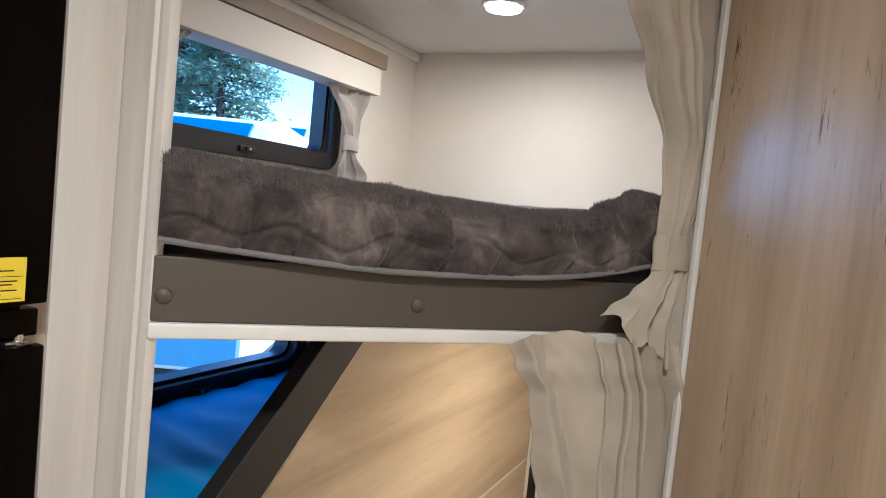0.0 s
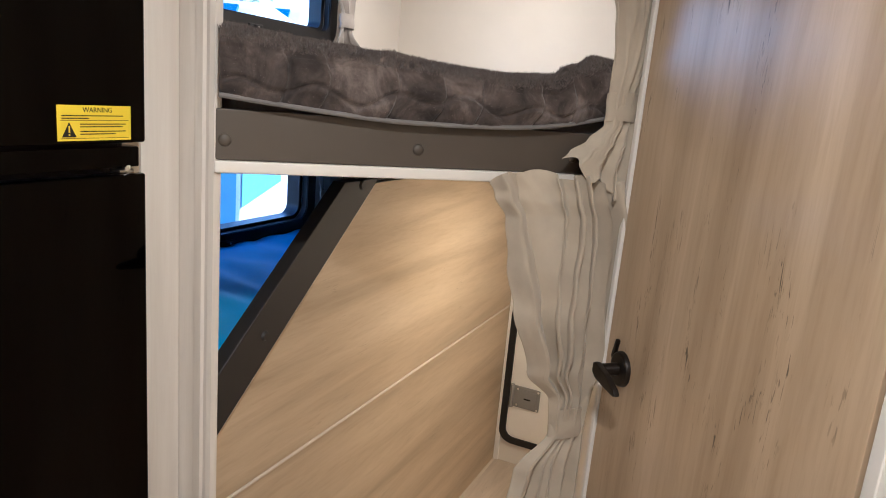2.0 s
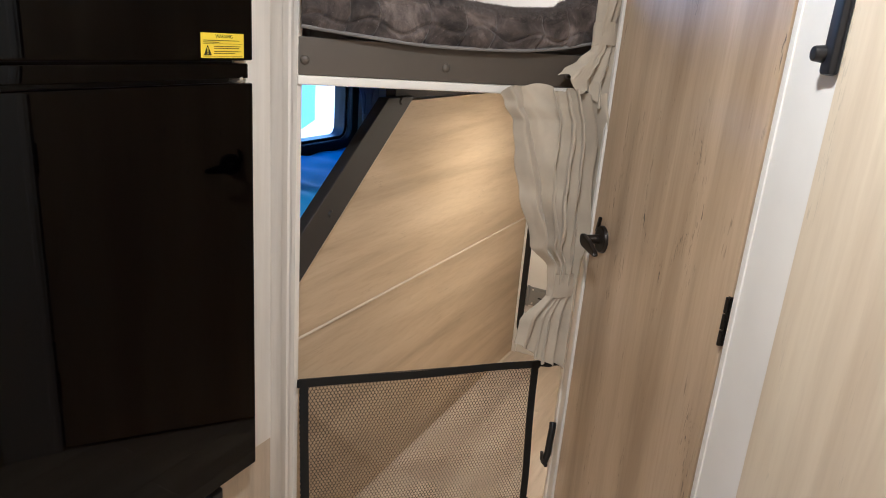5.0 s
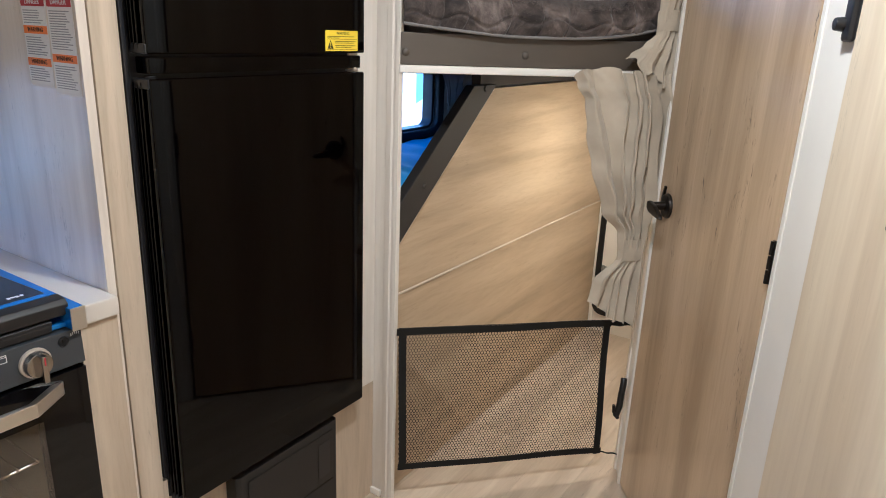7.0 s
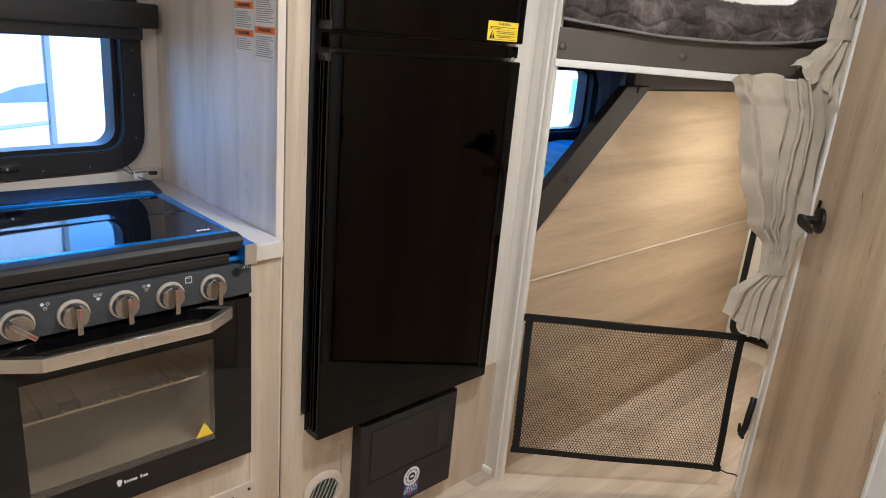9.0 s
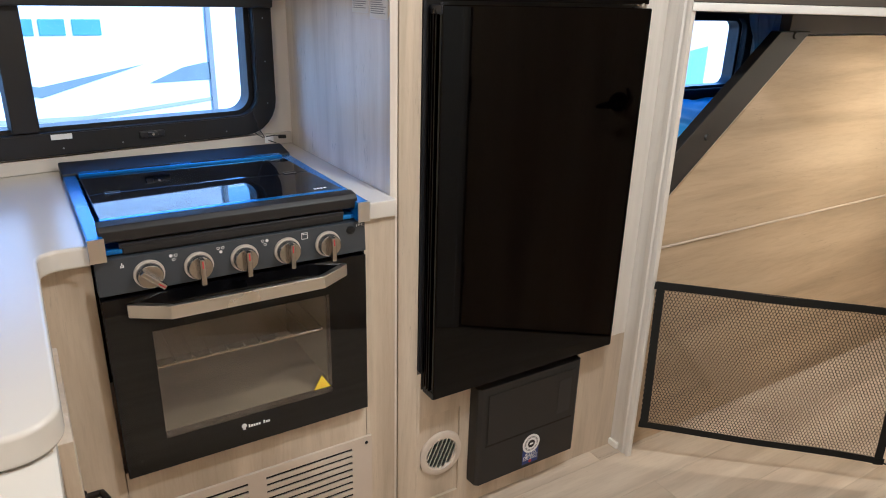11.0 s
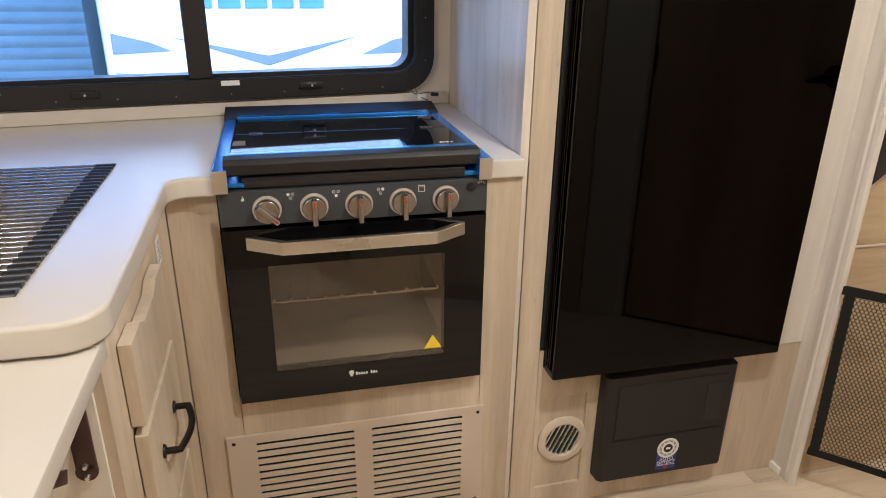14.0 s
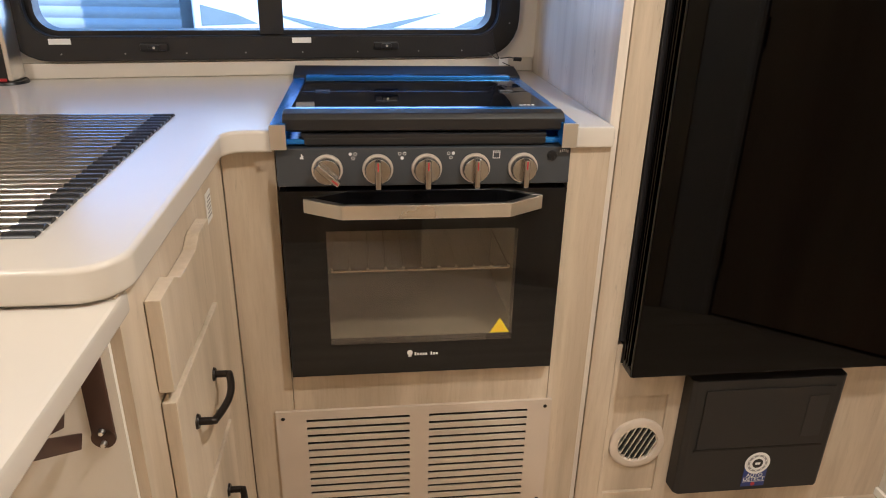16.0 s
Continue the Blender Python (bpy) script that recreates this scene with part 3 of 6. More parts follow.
curtain("bunk_curtain", room_side,
        [(2.05, 0.535), (1.844, 0.600), (1.75, 0.645), (1.636, 0.692), (1.558, 0.703), (1.50, 0.704), (1.442, 0.702), (1.410, 0.668), (1.385, 0.630), (1.360, 0.604), (1.30, 0.620)],
        [(2.05, 0.775), (1.88, 0.781), (1.61, 0.790), (1.497, 0.772), (1.446, 0.772), (1.37, 0.778), (1.28, 0.772)],
        [(2.05, 0.023), (1.75, 0.021), (1.55, 0.012), (1.49, 0.007), (1.44, 0.007), (1.38, 0.016), (1.28, 0.022)],
        lambda s: 2.05, lambda s: 1.372 - 0.086 * s + 0.012 * sin(15 * s), 3.6, M_CURTAIN, "beige linen bunk curtain tied back beside the jamb", (1.446, 1.500, 0.700, 0.772, 0.012), seed=4)
curtain("lower_curtain", room_side,
        [(1.349, 0.446), (1.30, 0.478), (1.257, 0.506), (1.171, 0.522), (1.08, 0.544), (0.942, 0.593), (0.871, 0.655), (0.80, 0.664), (0.72, 0.590), (0.60, 0.566)],
        [(1.349, 0.745), (1.20, 0.772), (1.0, 0.770), (0.84, 0.748), (0.78, 0.748), (0.56, 0.742)],
        [(1.349, 0.021), (1.25, 0.023), (1.0, 0.020), (0.88, 0.011), (0.79, 0.007), (0.72, 0.012), (0.56, 0.020)],
        lambda s: 1.322 + 0.03 * min(1.0, s * 5) - 0.02 * s + 0.006 * sin(20 * s), lambda s: 0.660 - 0.10 * s + 0.008 * sin(9 * s), 5.2, M_CURTAIN,
        "beige linen lower curtain tied back beside the jamb", (0.782, 0.848, 0.662, 0.748, 0.013), seed=9)


def wall_side(u, z, w):
    return Vector((WALL + 0.060 + w, u, z))


curtain("window_curtain", wall_side, [(1.85, 2.43), (1.76, 2.50), (1.70, 2.53), (1.66, 2.53), (1.58, 2.51)], [(1.85, 2.625), (1.74, 2.61), (1.68, 2.60), (1.65, 2.60), (1.58, 2.66)],
        [(1.85, 0.012), (1.70, 0.006), (1.66, 0.005), (1.58, 0.012)], lambda s: 1.85, lambda s: 1.545 + 0.02 * sin(7 * s), 3.0, M_GREYCURT, "grey linen window curtain tied back", (1.655, 1.70, 2.525, 2.605, 0.014), 50, 40, seed=2)
curtain("window_curtain", wall_side, [(1.85, 1.70), (1.76, 1.72), (1.70, 1.72), (1.58, 1.70)], [(1.85, 1.90), (1.80, 1.85), (1.70, 1.80), (1.58, 1.83)],
        [(1.85, 0.012), (1.70, 0.006), (1.58, 0.012)], lambda s: 1.85, lambda s: 1.56 + 0.02 * sin(7 * s), 3.0, M_GREYCURT, "grey linen window curtain tied back", (1.655, 1.70, 1.72, 1.80, 0.014), 50, 40, seed=3)
curtain("lower_window_curtain", wall_side, [(1.31, 2.38), (1.15, 2.45), (1.08, 2.47), (1.0, 2.45)], [(1.31, 2.60), (1.15, 2.56), (1.08, 2.55), (1.0, 2.58)],
        [(1.31, 0.010), (1.10, 0.005), (1.0, 0.010)], lambda s: 1.31, lambda s: 0.975 + 0.015 * sin(7 * s), 3.0, M_GREYCURT, "grey window curtain tied back over the lower bunk", (1.07, 1.11, 2.46, 2.56, 0.012), 50, 40, seed=5)

# ---------------------------------------------------------------- bunks
def upper_bunk():
    b = thing("upper_bunk", op(0.3, 1.31), "upper bunk with a taupe vinyl rail and white edge strip", "bunk bed")
    part("rail", boxed((-0.006, -0.004, 1.339), (0.775, 0.030, 1.420), 0.003, OPM), M_RAIL, b, "taupe vinyl-wrapped bunk rail")
    bm = BM()
    add_box(bm, (-0.008, -0.008, 1.318), (0.775, 0.030, 1.3385), 0.004, OPM)
    part("edge_strip", bm, M_TRIM, b, "white edge strip")
    for u in (0.008, 0.338, 0.668):
        bm = BM()
        t = bmesh.new()
        bmesh.ops.create_uvsphere(t, u_segments=20, v_segments=10, radius=0.0105)
        for v in t.verts:
            v.co.z *= 0.5
        bmesh.ops.transform(t, matrix=OPM @ Matrix.Translation((u, -0.004, 1.371)) @ pose(0, 0, 0, 90), verts=t.verts)
        add_mesh(bm, t)
        part("bolt_cap", bm, M_RAIL, b)
    bm = BM()
    add_prism(bm, [(WALL, PY + 0.04), (0.41, PY + 0.045), (0.925, 1.985), (0.98, 2.0), (0.98, REAR), (WALL, REAR)], "z", 1.315, 1.40)
    part("deck", bm, M_UNDER, b, "dark bunk underside")
    part("ledger", boxed((PANEL - 0.045, 1.84, 1.255), (PANEL - 0.010, REAR, 1.314), 0.002), M_UNDER, b)


upper_bunk()


def crest(u):
    pts = ((-0.06, 1.552), (0.0, 1.548), (0.12, 1.538), (0.28, 1.529), (0.40, 1.520), (0.50, 1.515), (0.60, 1.520), (0.66, 1.548), (0.70, 1.566), (0.80, 1.560))
    for (a, p), (b, q) in zip(pts, pts[1:]):
        if u <= b:
            k = max(0.0, (u - a) / (b - a))
            return p + (q - p) * k * k * (3 - 2 * k)
    return pts[-1][1]


def hem(u):
    return 1.432 + 0.010 * max(0, 1 - u / 0.28) - 0.014 * sin(pi * min(1, max(0, (u + 0.02) / 0.72))) + 0.016 * max(0, (u - 0.5) / 0.2) ** 2


def quilt_groove(u, z):
    """Depth of the stitched lines: leaning cross lines and a wavy long line."""
    g = 0.0
    lean = 0.018 * sin((z - 1.42) * 26)
    for k in range(9):
        c = -0.02 + 0.094 * k + 0.016 * sin(2.3 * k) + lean
        g += math.exp(-((u - c) / 0.0045) ** 2)
    wave = 1.456 + 0.011 * sin(u * 47 + 0.8) + 0.007 * sin(u * 21)
    g += 0.9 * math.exp(-((z - wave) / 0.0045) ** 2)
    return min(g, 1.2)


def blanket():
    b = thing("blanket_mattress", op(0.3, 1.40), "bunk mattress under a plush grey-brown quilted blanket", "bedding")
    U0, U1 = -0.004, 0.742

    def front(s, v):
        u = U0 + (U1 - U0) * s
        lo, hi = hem(u), crest(u)
        if v < 0.62:
            k = v / 0.62
            z = lo + (hi - 0.030 - lo) * k
            w = 0.022 + 0.012 * sin(pi * k) + 0.004 * sin(u * 31 + 5 * k)
        else:
            a = (v - 0.62) / 0.38 * pi / 2
            z = hi - 0.030 + 0.030 * sin(a)
            w = 0.022 - 0.045 * (1 - cos(a))
        n1 = noise.noise(Vector((u * 30, z * 38, w * 20)))
        n2 = noise.noise(Vector((u * 95, z * 110, 3.0)))
        w += 0.004 * n1 + 0.0016 * n2 - 0.0085 * quilt_groove(u, z)
        return op(u, z + (0.004 * n1 if v > 0.7 else 0), w)
    bm = BM()
    add_sheet(bm, front, 260, 46)
    part("drape", bm, M_PLUSH, b, angle=180)

    def cover(s, v):
        u = U0 + (U1 - U0) * s
        a = op(u, crest(u), -0.023)
        if s < 0.45:
            k = s / 0.45
            e = Vector((WALL + 0.006, PY + 0.045 + (REAR - PY - 0.055) * k, 1.50))
        else:
            k = (s - 0.45) / 0.55
            e = Vector((WALL + 0.006 + (0.975 - WALL) * k, REAR - 0.008, 1.50))
        p = a.lerp(e, v)
        p.z = crest(u) + (1.515 - crest(u)) * min(1, v * 2.2) + 0.016 * sin(pi * min(1, v * 1.1)) + 0.008 * noise.noise(p * 5) * min(1, v * 8) + 0.003 * noise.noise(p * 28) - 0.05 * max(0, (v - 0.93) / 0.07)
        return p
    bm = BM()
    add_sheet(bm, cover, 150, 70)
    part("top_cover", bm, M_PLUSH, b, angle=180)
    bm = BM()
    add_prism(bm, [(WALL + 0.004, PY + 0.05), (0.40, PY + 0.06), (0.915, 1.99), (0.975, 2.01), (0.975, REAR - 0.004), (WALL + 0.004, REAR - 0.004)], "z", 1.401, 1.48)
    part("mattress", bm, M_SEAM, b)
    bm = BM()
    add_tube(bm, [op(U0 + (U1 - U0) * k / 60, hem(U0 + (U1 - U0) * k / 60), 0.024) for k in range(61)], 0.0042)
    part("piping", bm, M_SEAM, b, "grey bound edge")
    # the pile that stands up along the crest and over the face
    vs, fs = [], []
    r = random.Random(11)
    for n in range(30000):
        s = r.random()
        top = r.random() < 0.99
        if top:
            p = front(s, 0.66 + 0.34 * r.random() ** 0.7) if r.random() < 0.6 else cover(s, 0.10 * r.random())
            ln, out = r.uniform(0.003, 0.009), Vector((OPN.x * 0.5, OPN.y * 0.5, 1.0))
        else:
            p = front(s, r.random() * 0.66)
            ln, out = r.uniform(0.0015, 0.003), Vector((OPN.x, OPN.y, -0.3))
        clump = noise.noise_vector(p * 75) * 1.3
        way = (out + clump + Vector((r.uniform(-.4, .4), r.uniform(-.4, .4), r.uniform(-.3, .3)))).normalized()
        side = way.cross(Vector((r.uniform(-1, 1), r.uniform(-1, 1), r.uniform(-1, 1)))).normalized() * r.uniform(0.0004, 0.0008)
        i = len(vs)
        vs += [p - side, p + side, p + way * ln]
        fs.append((i, i + 1, i + 2))
    me = bpy.data.meshes.new("plush_fur")
    me.from_pydata(vs, [], fs)
    me.materials.append(M_FIBRE)
    pile = new("plush_fur", me)
    pile.parent = b
    pile.matrix_parent_inverse = whole(b).inverted()
    tagged(pile, "fine upright plush fibres", "", "", "stuff")


blanket()


def lower_bunk():
    b = thing("lower_bunk", (PANEL, 2.2, 0), "lower bunk base with an oak side board cut on a slant", "bunk bed")
    y0 = PY + 0.04
    # the slanting edge
    A, B = Vector((1.390, 0.828)), Vector((1.896, 1.253))
    way = (B - A).normalized()
    nor = Vector((-way.y, way.x))
    SEAM = 0.674
    slope = (B.y - A.y) / (B.x - A.x)
    zl = A.y + slope * (y0 - A.x)
    part("upper_board", (lambda m: (add_prism(m, [(y0, SEAM + 0.004), (REAR, SEAM + 0.004), (REAR, 1.252), (B.x - 0.012, 1.252), (y0, zl)], "x", PANEL - 0.02, PANEL, 0.0012), m)[1])(BM()), M_PANEL, b)
    part("lower_board", boxed((PANEL - 0.02, y0, 0.001), (PANEL, REAR, SEAM - 0.004), 0.0012), M_PANEL, b)
    bm = BM()
    add_prism(bm, [(PANEL - 0.006, SEAM - 0.004), (PANEL + 0.0012, SEAM - 0.004), (PANEL + 0.0042, SEAM - 0.0005), (PANEL + 0.0030, SEAM + 0.0025), (PANEL - 0.006, SEAM + 0.004)], "y", y0, REAR)
    part("joint_strip", bm, M_GRILLE, b, "slim pale joint strip")
    # slanting rail along the cut, its shade put into the dark colour
    W = 0.092
    bot = [A + way * ((y0 + 0.001 - A.x) / way.x), A + nor * W + way * ((y0 + 0.001 - (A + nor * W).x) / way.x)]
    tl = B + nor * W
    tl = tl + way * ((1.266 - tl.y) / way.y)
    tr = B + way * ((1.266 - B.y) / way.y)
    bm = BM()
    add_prism(bm, [(p.x, p.y) for p in (bot[0], tr, tl, bot[1])], "x", PANEL - 0.022, PANEL + 0.012, 0.003)
    sl = part("slant_rail", bm, M_SLANT, b, "taupe slanting rail with its shade in the colour")
    bm = BM()
    e0, e1 = bot[0] - nor * 0.004, B - nor * 0.004
    add_prism(bm, [(p.x, p.y) for p in (e0, e1, e1 + nor * 0.005, e0 + nor * 0.005)], "x", PANEL - 0.002, PANEL + 0.008)
    part("edge_bead", bm, M_TRIM, b)
    for q in (0.30, 0.93):
        c = A + (B - A) * q + nor * W * 0.45
        bm = BM()
        add_rod(bm, (PANEL + 0.012, c.x, c.y), (PANEL + 0.0165, c.x, c.y), 0.0105, 20, 0.007)
        part("bolt_cap", bm, M_SLANT, sl)
    part("deck", boxed((WALL, y0, 0.80), (PANEL - 0.021, REAR, 0.835)), M_UNDER, b)


lower_bunk()


def blue_mattress():
    b = thing("lower_mattress", (0.05, 2.2, 0.836), "blue nylon mattress on the lower bunk", "mattress")
    x0, x1, y0, y1 = WALL + 0.004, PANEL - 0.026, PY + 0.05, REAR - 0.006

    def fn(s, v):
        x, y = x0 + (x1 - x0) * s, y0 + (y1 - y0) * v
        e = min(s, 1 - s) * (x1 - x0), min(v, 1 - v) * (y1 - y0)
        drop = 0.03 * math.exp(-min(e) / 0.012)
        wr = 0.0055 * sin(46 * y + 7 * x + 3 * noise.noise(Vector((x * 6, y * 4, 0)))) * (0.4 + 0.6 * abs(noise.noise(Vector((x * 3, y * 3, 5)))))
        return Vector((x, y, 0.962 + 0.02 * (1 - s) + wr - drop))
    bm = BM()
    add_sheet(bm, fn, 60, 220)
    part("cover", bm, M_BLUE, b, angle=180)
    bm = BM()
    add_box(bm, (x0, y0, 0.8355), (x1, y1, 0.945), 0.012)
    part("core", bm, M_BLUE, b)


blue_mattress()


def hatch():
    """A low storage hatch in the rear wall, under the bunks."""
    h = tagged(new("door_1"), "white storage hatch with black rubber edge and steel hinge", "hatch", "", "structure")
    h.location = (0.42, REAR, 0.09)
    y = REAR

    def outline(x0, x1, z0, z1, r):
        return rounded(x0, x1, z0, z1, r, 5)
    bm = BM()
    o, i = outline(0.392, 0.93, 0.092, 0.70, 0.055), outline(0.418, 0.905, 0.118, 0.675, 0.038)
    n = len(o)
    rows = [[bm.verts.new((p[0], yy, p[1])) for p in line] for line, yy in ((o, y - 0.001), (o, y - 0.014), (i, y - 0.014), (i, y - 0.001))]
    for a, b in zip(rows, rows[1:]):
        for k in range(n):
            bm.faces.new((a[k], a[(k + 1) % n], b[(k + 1) % n], b[k]))
    bmesh.ops.recalc_face_normals(bm, faces=bm.faces[:])
    part("seal", bm, M_MATTE, h, "black rubber seal")
    bm = BM()
    add_prism(bm, outline(0.419, 0.904, 0.119, 0.674, 0.037), "y", y - 0.008, y - 0.001, 0.001)
    part("panel", bm, M_TRIM, h)
    bm = BM()
    add_box(bm, (0.436, y - 0.017, 0.258), (0.548, y - 0.0085, 0.350), 0.004)
    add_box(bm, (0.466, y - 0.021, 0.272), (0.536, y - 0.016, 0.336), 0.003)
    add_rod(bm, (0.432, y - 0.017, 0.255), (0.432, y - 0.017, 0.353), 0.008, 12)
    hp = part("hinge", bm, M_ZINC, h, "zinc hinge plate")
    for sx, sz in ((0.455, 0.270), (0.455, 0.338), (0.540, 0.266), (0.540, 0.342)):
        bm = BM()
        add_rod(bm, (sx, y - 0.017, sz), (sx, y - 0.0195, sz), 0.0045, 10, 0.003)
        part("screw", bm, M_STEEL, hp)
    bm = BM()
    add_box(bm, (0.484, y - 0.0216, 0.300), (0.512, y - 0.0209, 0.306))
    part("stamp", bm, M_DARK, hp)
    structure("trim_rear_strip", boxed((PANEL + 0.001, REAR - 0.012, 0.0), (PANEL + 0.022, REAR, 1.25), 0.002), M_TRIM, "white corner strip on the rear wall", "trim")


hatch()


# ---------------------------------------------------------------- net gate across the opening
def net_gate():
    g = thing("net_gate", op(0.35, 0.08), "black-edged net gate strapped across the bunk opening", "safety net")
    TL, TR, BL, BR = Vector((0.004, 0.600)), Vector((0.688, 0.574)), Vector((0.014, 0.120)), Vector((0.706, 0.083))

    def uv(s, v):
        a, b = BL.lerp(BR, s), TL.lerp(TR, s)
        p = a.lerp(b, v)
        return p

    def web(a, b, wd, name):
        way = (b - a).normalized()
        nor = Vector((-way.y, way.x)) * wd / 2
        bm = BM()
        def fn(s, v):
            p = a.lerp(b, s) + nor * (2 * v - 1)
            return op(p.x, p.y + 0.002 * sin(9 * s), 0.012 + 0.003 * sin(7 * s))
        add_sheet(bm, fn, 24, 3, 0.003)
        part(name, bm, M_NET, g)
    e = 0.011
    web(TL + Vector((-0.006, -e)), TR + Vector((0.004, -e)), 0.022, "top_webbing")
    web(BL + Vector((-0.004, e)), BR + Vector((0.004, e)), 0.020, "bottom_webbing")
    web(BL + Vector((e, 0)), TL + Vector((e, 0)), 0.022, "side_webbing")
    web(BR + Vector((-e, 0)), TR + Vector((-e, 0)), 0.022, "side_webbing")
    web(TR + Vector((-0.002, -0.010)), Vector((0.768, 0.556)), 0.017, "strap")
    web(BR + Vector((-0.002, 0.008)), Vector((0.775, 0.068)), 0.004, "cord")
    # crossing strands
    vs, fs = [], []

    def strand(p, q, off):
        way = (q - p).normalized()
        nor = Vector((-way.y, way.x)) * 0.00095
        i = len(vs)
        for c in (p, q):
            for a, w in ((-1, 0), (0, 0.0010), (1, 0), (0, -0.0010)):
                m = c + nor * a
                vs.append(op(m.x, m.y, 0.011 + off + w))
        for k in range(4):
            fs.append((i + k, i + (k + 1) % 4, i + 4 + (k + 1) % 4, i + 4 + k))
    # honeycomb cells, their pointed ends up
    px, pz, wd, ht = 0.0096, 0.0088, 0.70, 0.48

    def knot(x, z):
        return uv(min(max(x / wd, 0), 1), min(max(z / ht, 0), 1))
    for j in range(int(ht / pz) + 2):
        for i in range(int(wd / px) + 2):
            x, z = (i + 0.5 * (j % 2)) * px, j * pz
            low, high = knot(x, z), knot(x, z + 0.42 * pz)
            for a, b in ((low, high), (high, knot(x - px / 2, z + pz)), (high, knot(x + px / 2, z + pz))):
                if (a - b).length > 0.0025:
                    strand(a, b, 0.0)
    me = bpy.data.meshes.new("net")
    me.from_pydata(vs, [], fs)
    me.materials.append(M_STRAND)
    net = new("net", me)
    net.parent = g
    net.matrix_parent_inverse = whole(g).inverted()
    tagged(net, "dark open-weave net", "", "", "stuff")
    bm = BM()
    add_tube(bm, [op(0.742, 0.235, 0.03), op(0.748, 0.27, 0.034), op(0.752, 0.31, 0.03), op(0.760, 0.345, 0.022), op(0.766, 0.358, 0.012)], 0.0105, 12)
    add_tube(bm, [op(0.742, 0.235, 0.03), op(0.728, 0.252, 0.035), op(0.726, 0.278, 0.035)], 0.0050, 8)
    add_rod(bm, op(0.742, 0.232, 0.02), op(0.742, 0.232, 0.042), 0.006, 14)
    part("buckle", bm, M_BLACK, g, "black hook and buckle on the jamb")


net_gate()


# ---------------------------------------------------------------- refrigerator and its cabinet
FY0, FY1, FX = 0.643, 1.236, 0.392
YC0, YC1 = 0.556, PY - 0.001


def fridge_cabinet():
    c = thing("refrigerator_cabinet", (CAB, 0.95, 0), "light oak cabinet built round the refrigerator", "cabinet")
    part("side_panel", boxed((-0.31, YC0, 0.0), (CAB, YC0 + 0.018, CEIL), 0.001), M_SIDE, c, "whitewashed wood-look side panel")
    part("stile", boxed((CAB - 0.02, YC0 + 0.019, 0.0), (CAB + 0.004, 0.628, CEIL), 0.001), M_CAB, c)
    # pale strip beside the post; the oak colour here gives the shade on it
    part("stile", boxed((CAB - 0.02, FY1 + 0.004, 0.4005), (CAB + 0.002, FY1 + 0.036, CEIL), 0.001), M_CAB, c)
    part("filler_strip", boxed((CAB - 0.02, FY1 + 0.037, 0.4005), (CAB + 0.004, YC1, CEIL), 0.001), M_POST, c, "white grained filler strip")
    part("top_panel", boxed((CAB - 0.02, 0.629, 1.86), (CAB + 0.002, FY1 + 0.003, CEIL), 0.001), M_CAB, c)
    bm = BM()
    for a, b, z0, z1 in ((0.629, 0.641, 0, 0.46), (0.762, YC1, 0, 0.40), (0.641, 0.762, 0, 0.060), (0.641, 0.762, 0.328, 0.46)):
        add_box(bm, (CAB - 0.02, a, z0), (CAB + 0.002, b, z1))
    part("lower_panel", bm, M_CAB, c)
    part("inset_panel", boxed((CAB - 0.0185, 0.636, 0.050), (CAB - 0.006, 0.768, 0.335)), M_CAB, c)


fridge_cabinet()


def floor_vent():
    v = thing("heat_vent", (CAB, 0.692, 0.2), "round beige floor-heat vent with slanted bars", "vent")
    cy, cz, x = 0.7085, 0.196, CAB - 0.006
    bm = BM()
    n = 40
    rows = []
    for r, dx in ((0.066, 0.0), (0.065, 0.006), (0.058, 0.010), (0.047, 0.009), (0.044, 0.002), (0.044, -0.002)):
        rows.append([bm.verts.new((x + dx, cy + r * cos(2 * pi * k / n), cz + r * sin(2 * pi * k / n))) for k in range(n)])
    for a, b in zip(rows, rows[1:]):
        for k in range(n):
            bm.faces.new((a[k], a[(k + 1) % n], b[(k + 1) % n], b[k]))
    bmesh.ops.recalc_face_normals(bm, faces=bm.faces[:])
    part("rim", bm, M_BEIGE, v)
    bm = BM()
    add_rod(bm, (x - 0.001, cy, cz), (x + 0.001, cy, cz), 0.0445, 32)
    part("duct", bm, M_DARK, v)
    tilt = radians(24)
    for k in range(-3, 4):
        off = k * 0.0125
        half = math.sqrt(max(0, 0.0445 ** 2 - off ** 2))
        bm = BM()
        m = Matrix.Translation((x + 0.003, cy, cz)) @ Matrix.Rotation(-tilt, 4, 'X')
        add_box(bm, (-0.002, off - 0.0016, -half), (0.003, off + 0.0016, half), 0.0, m)
        part("bar", bm, M_STEEL, v)


floor_vent()


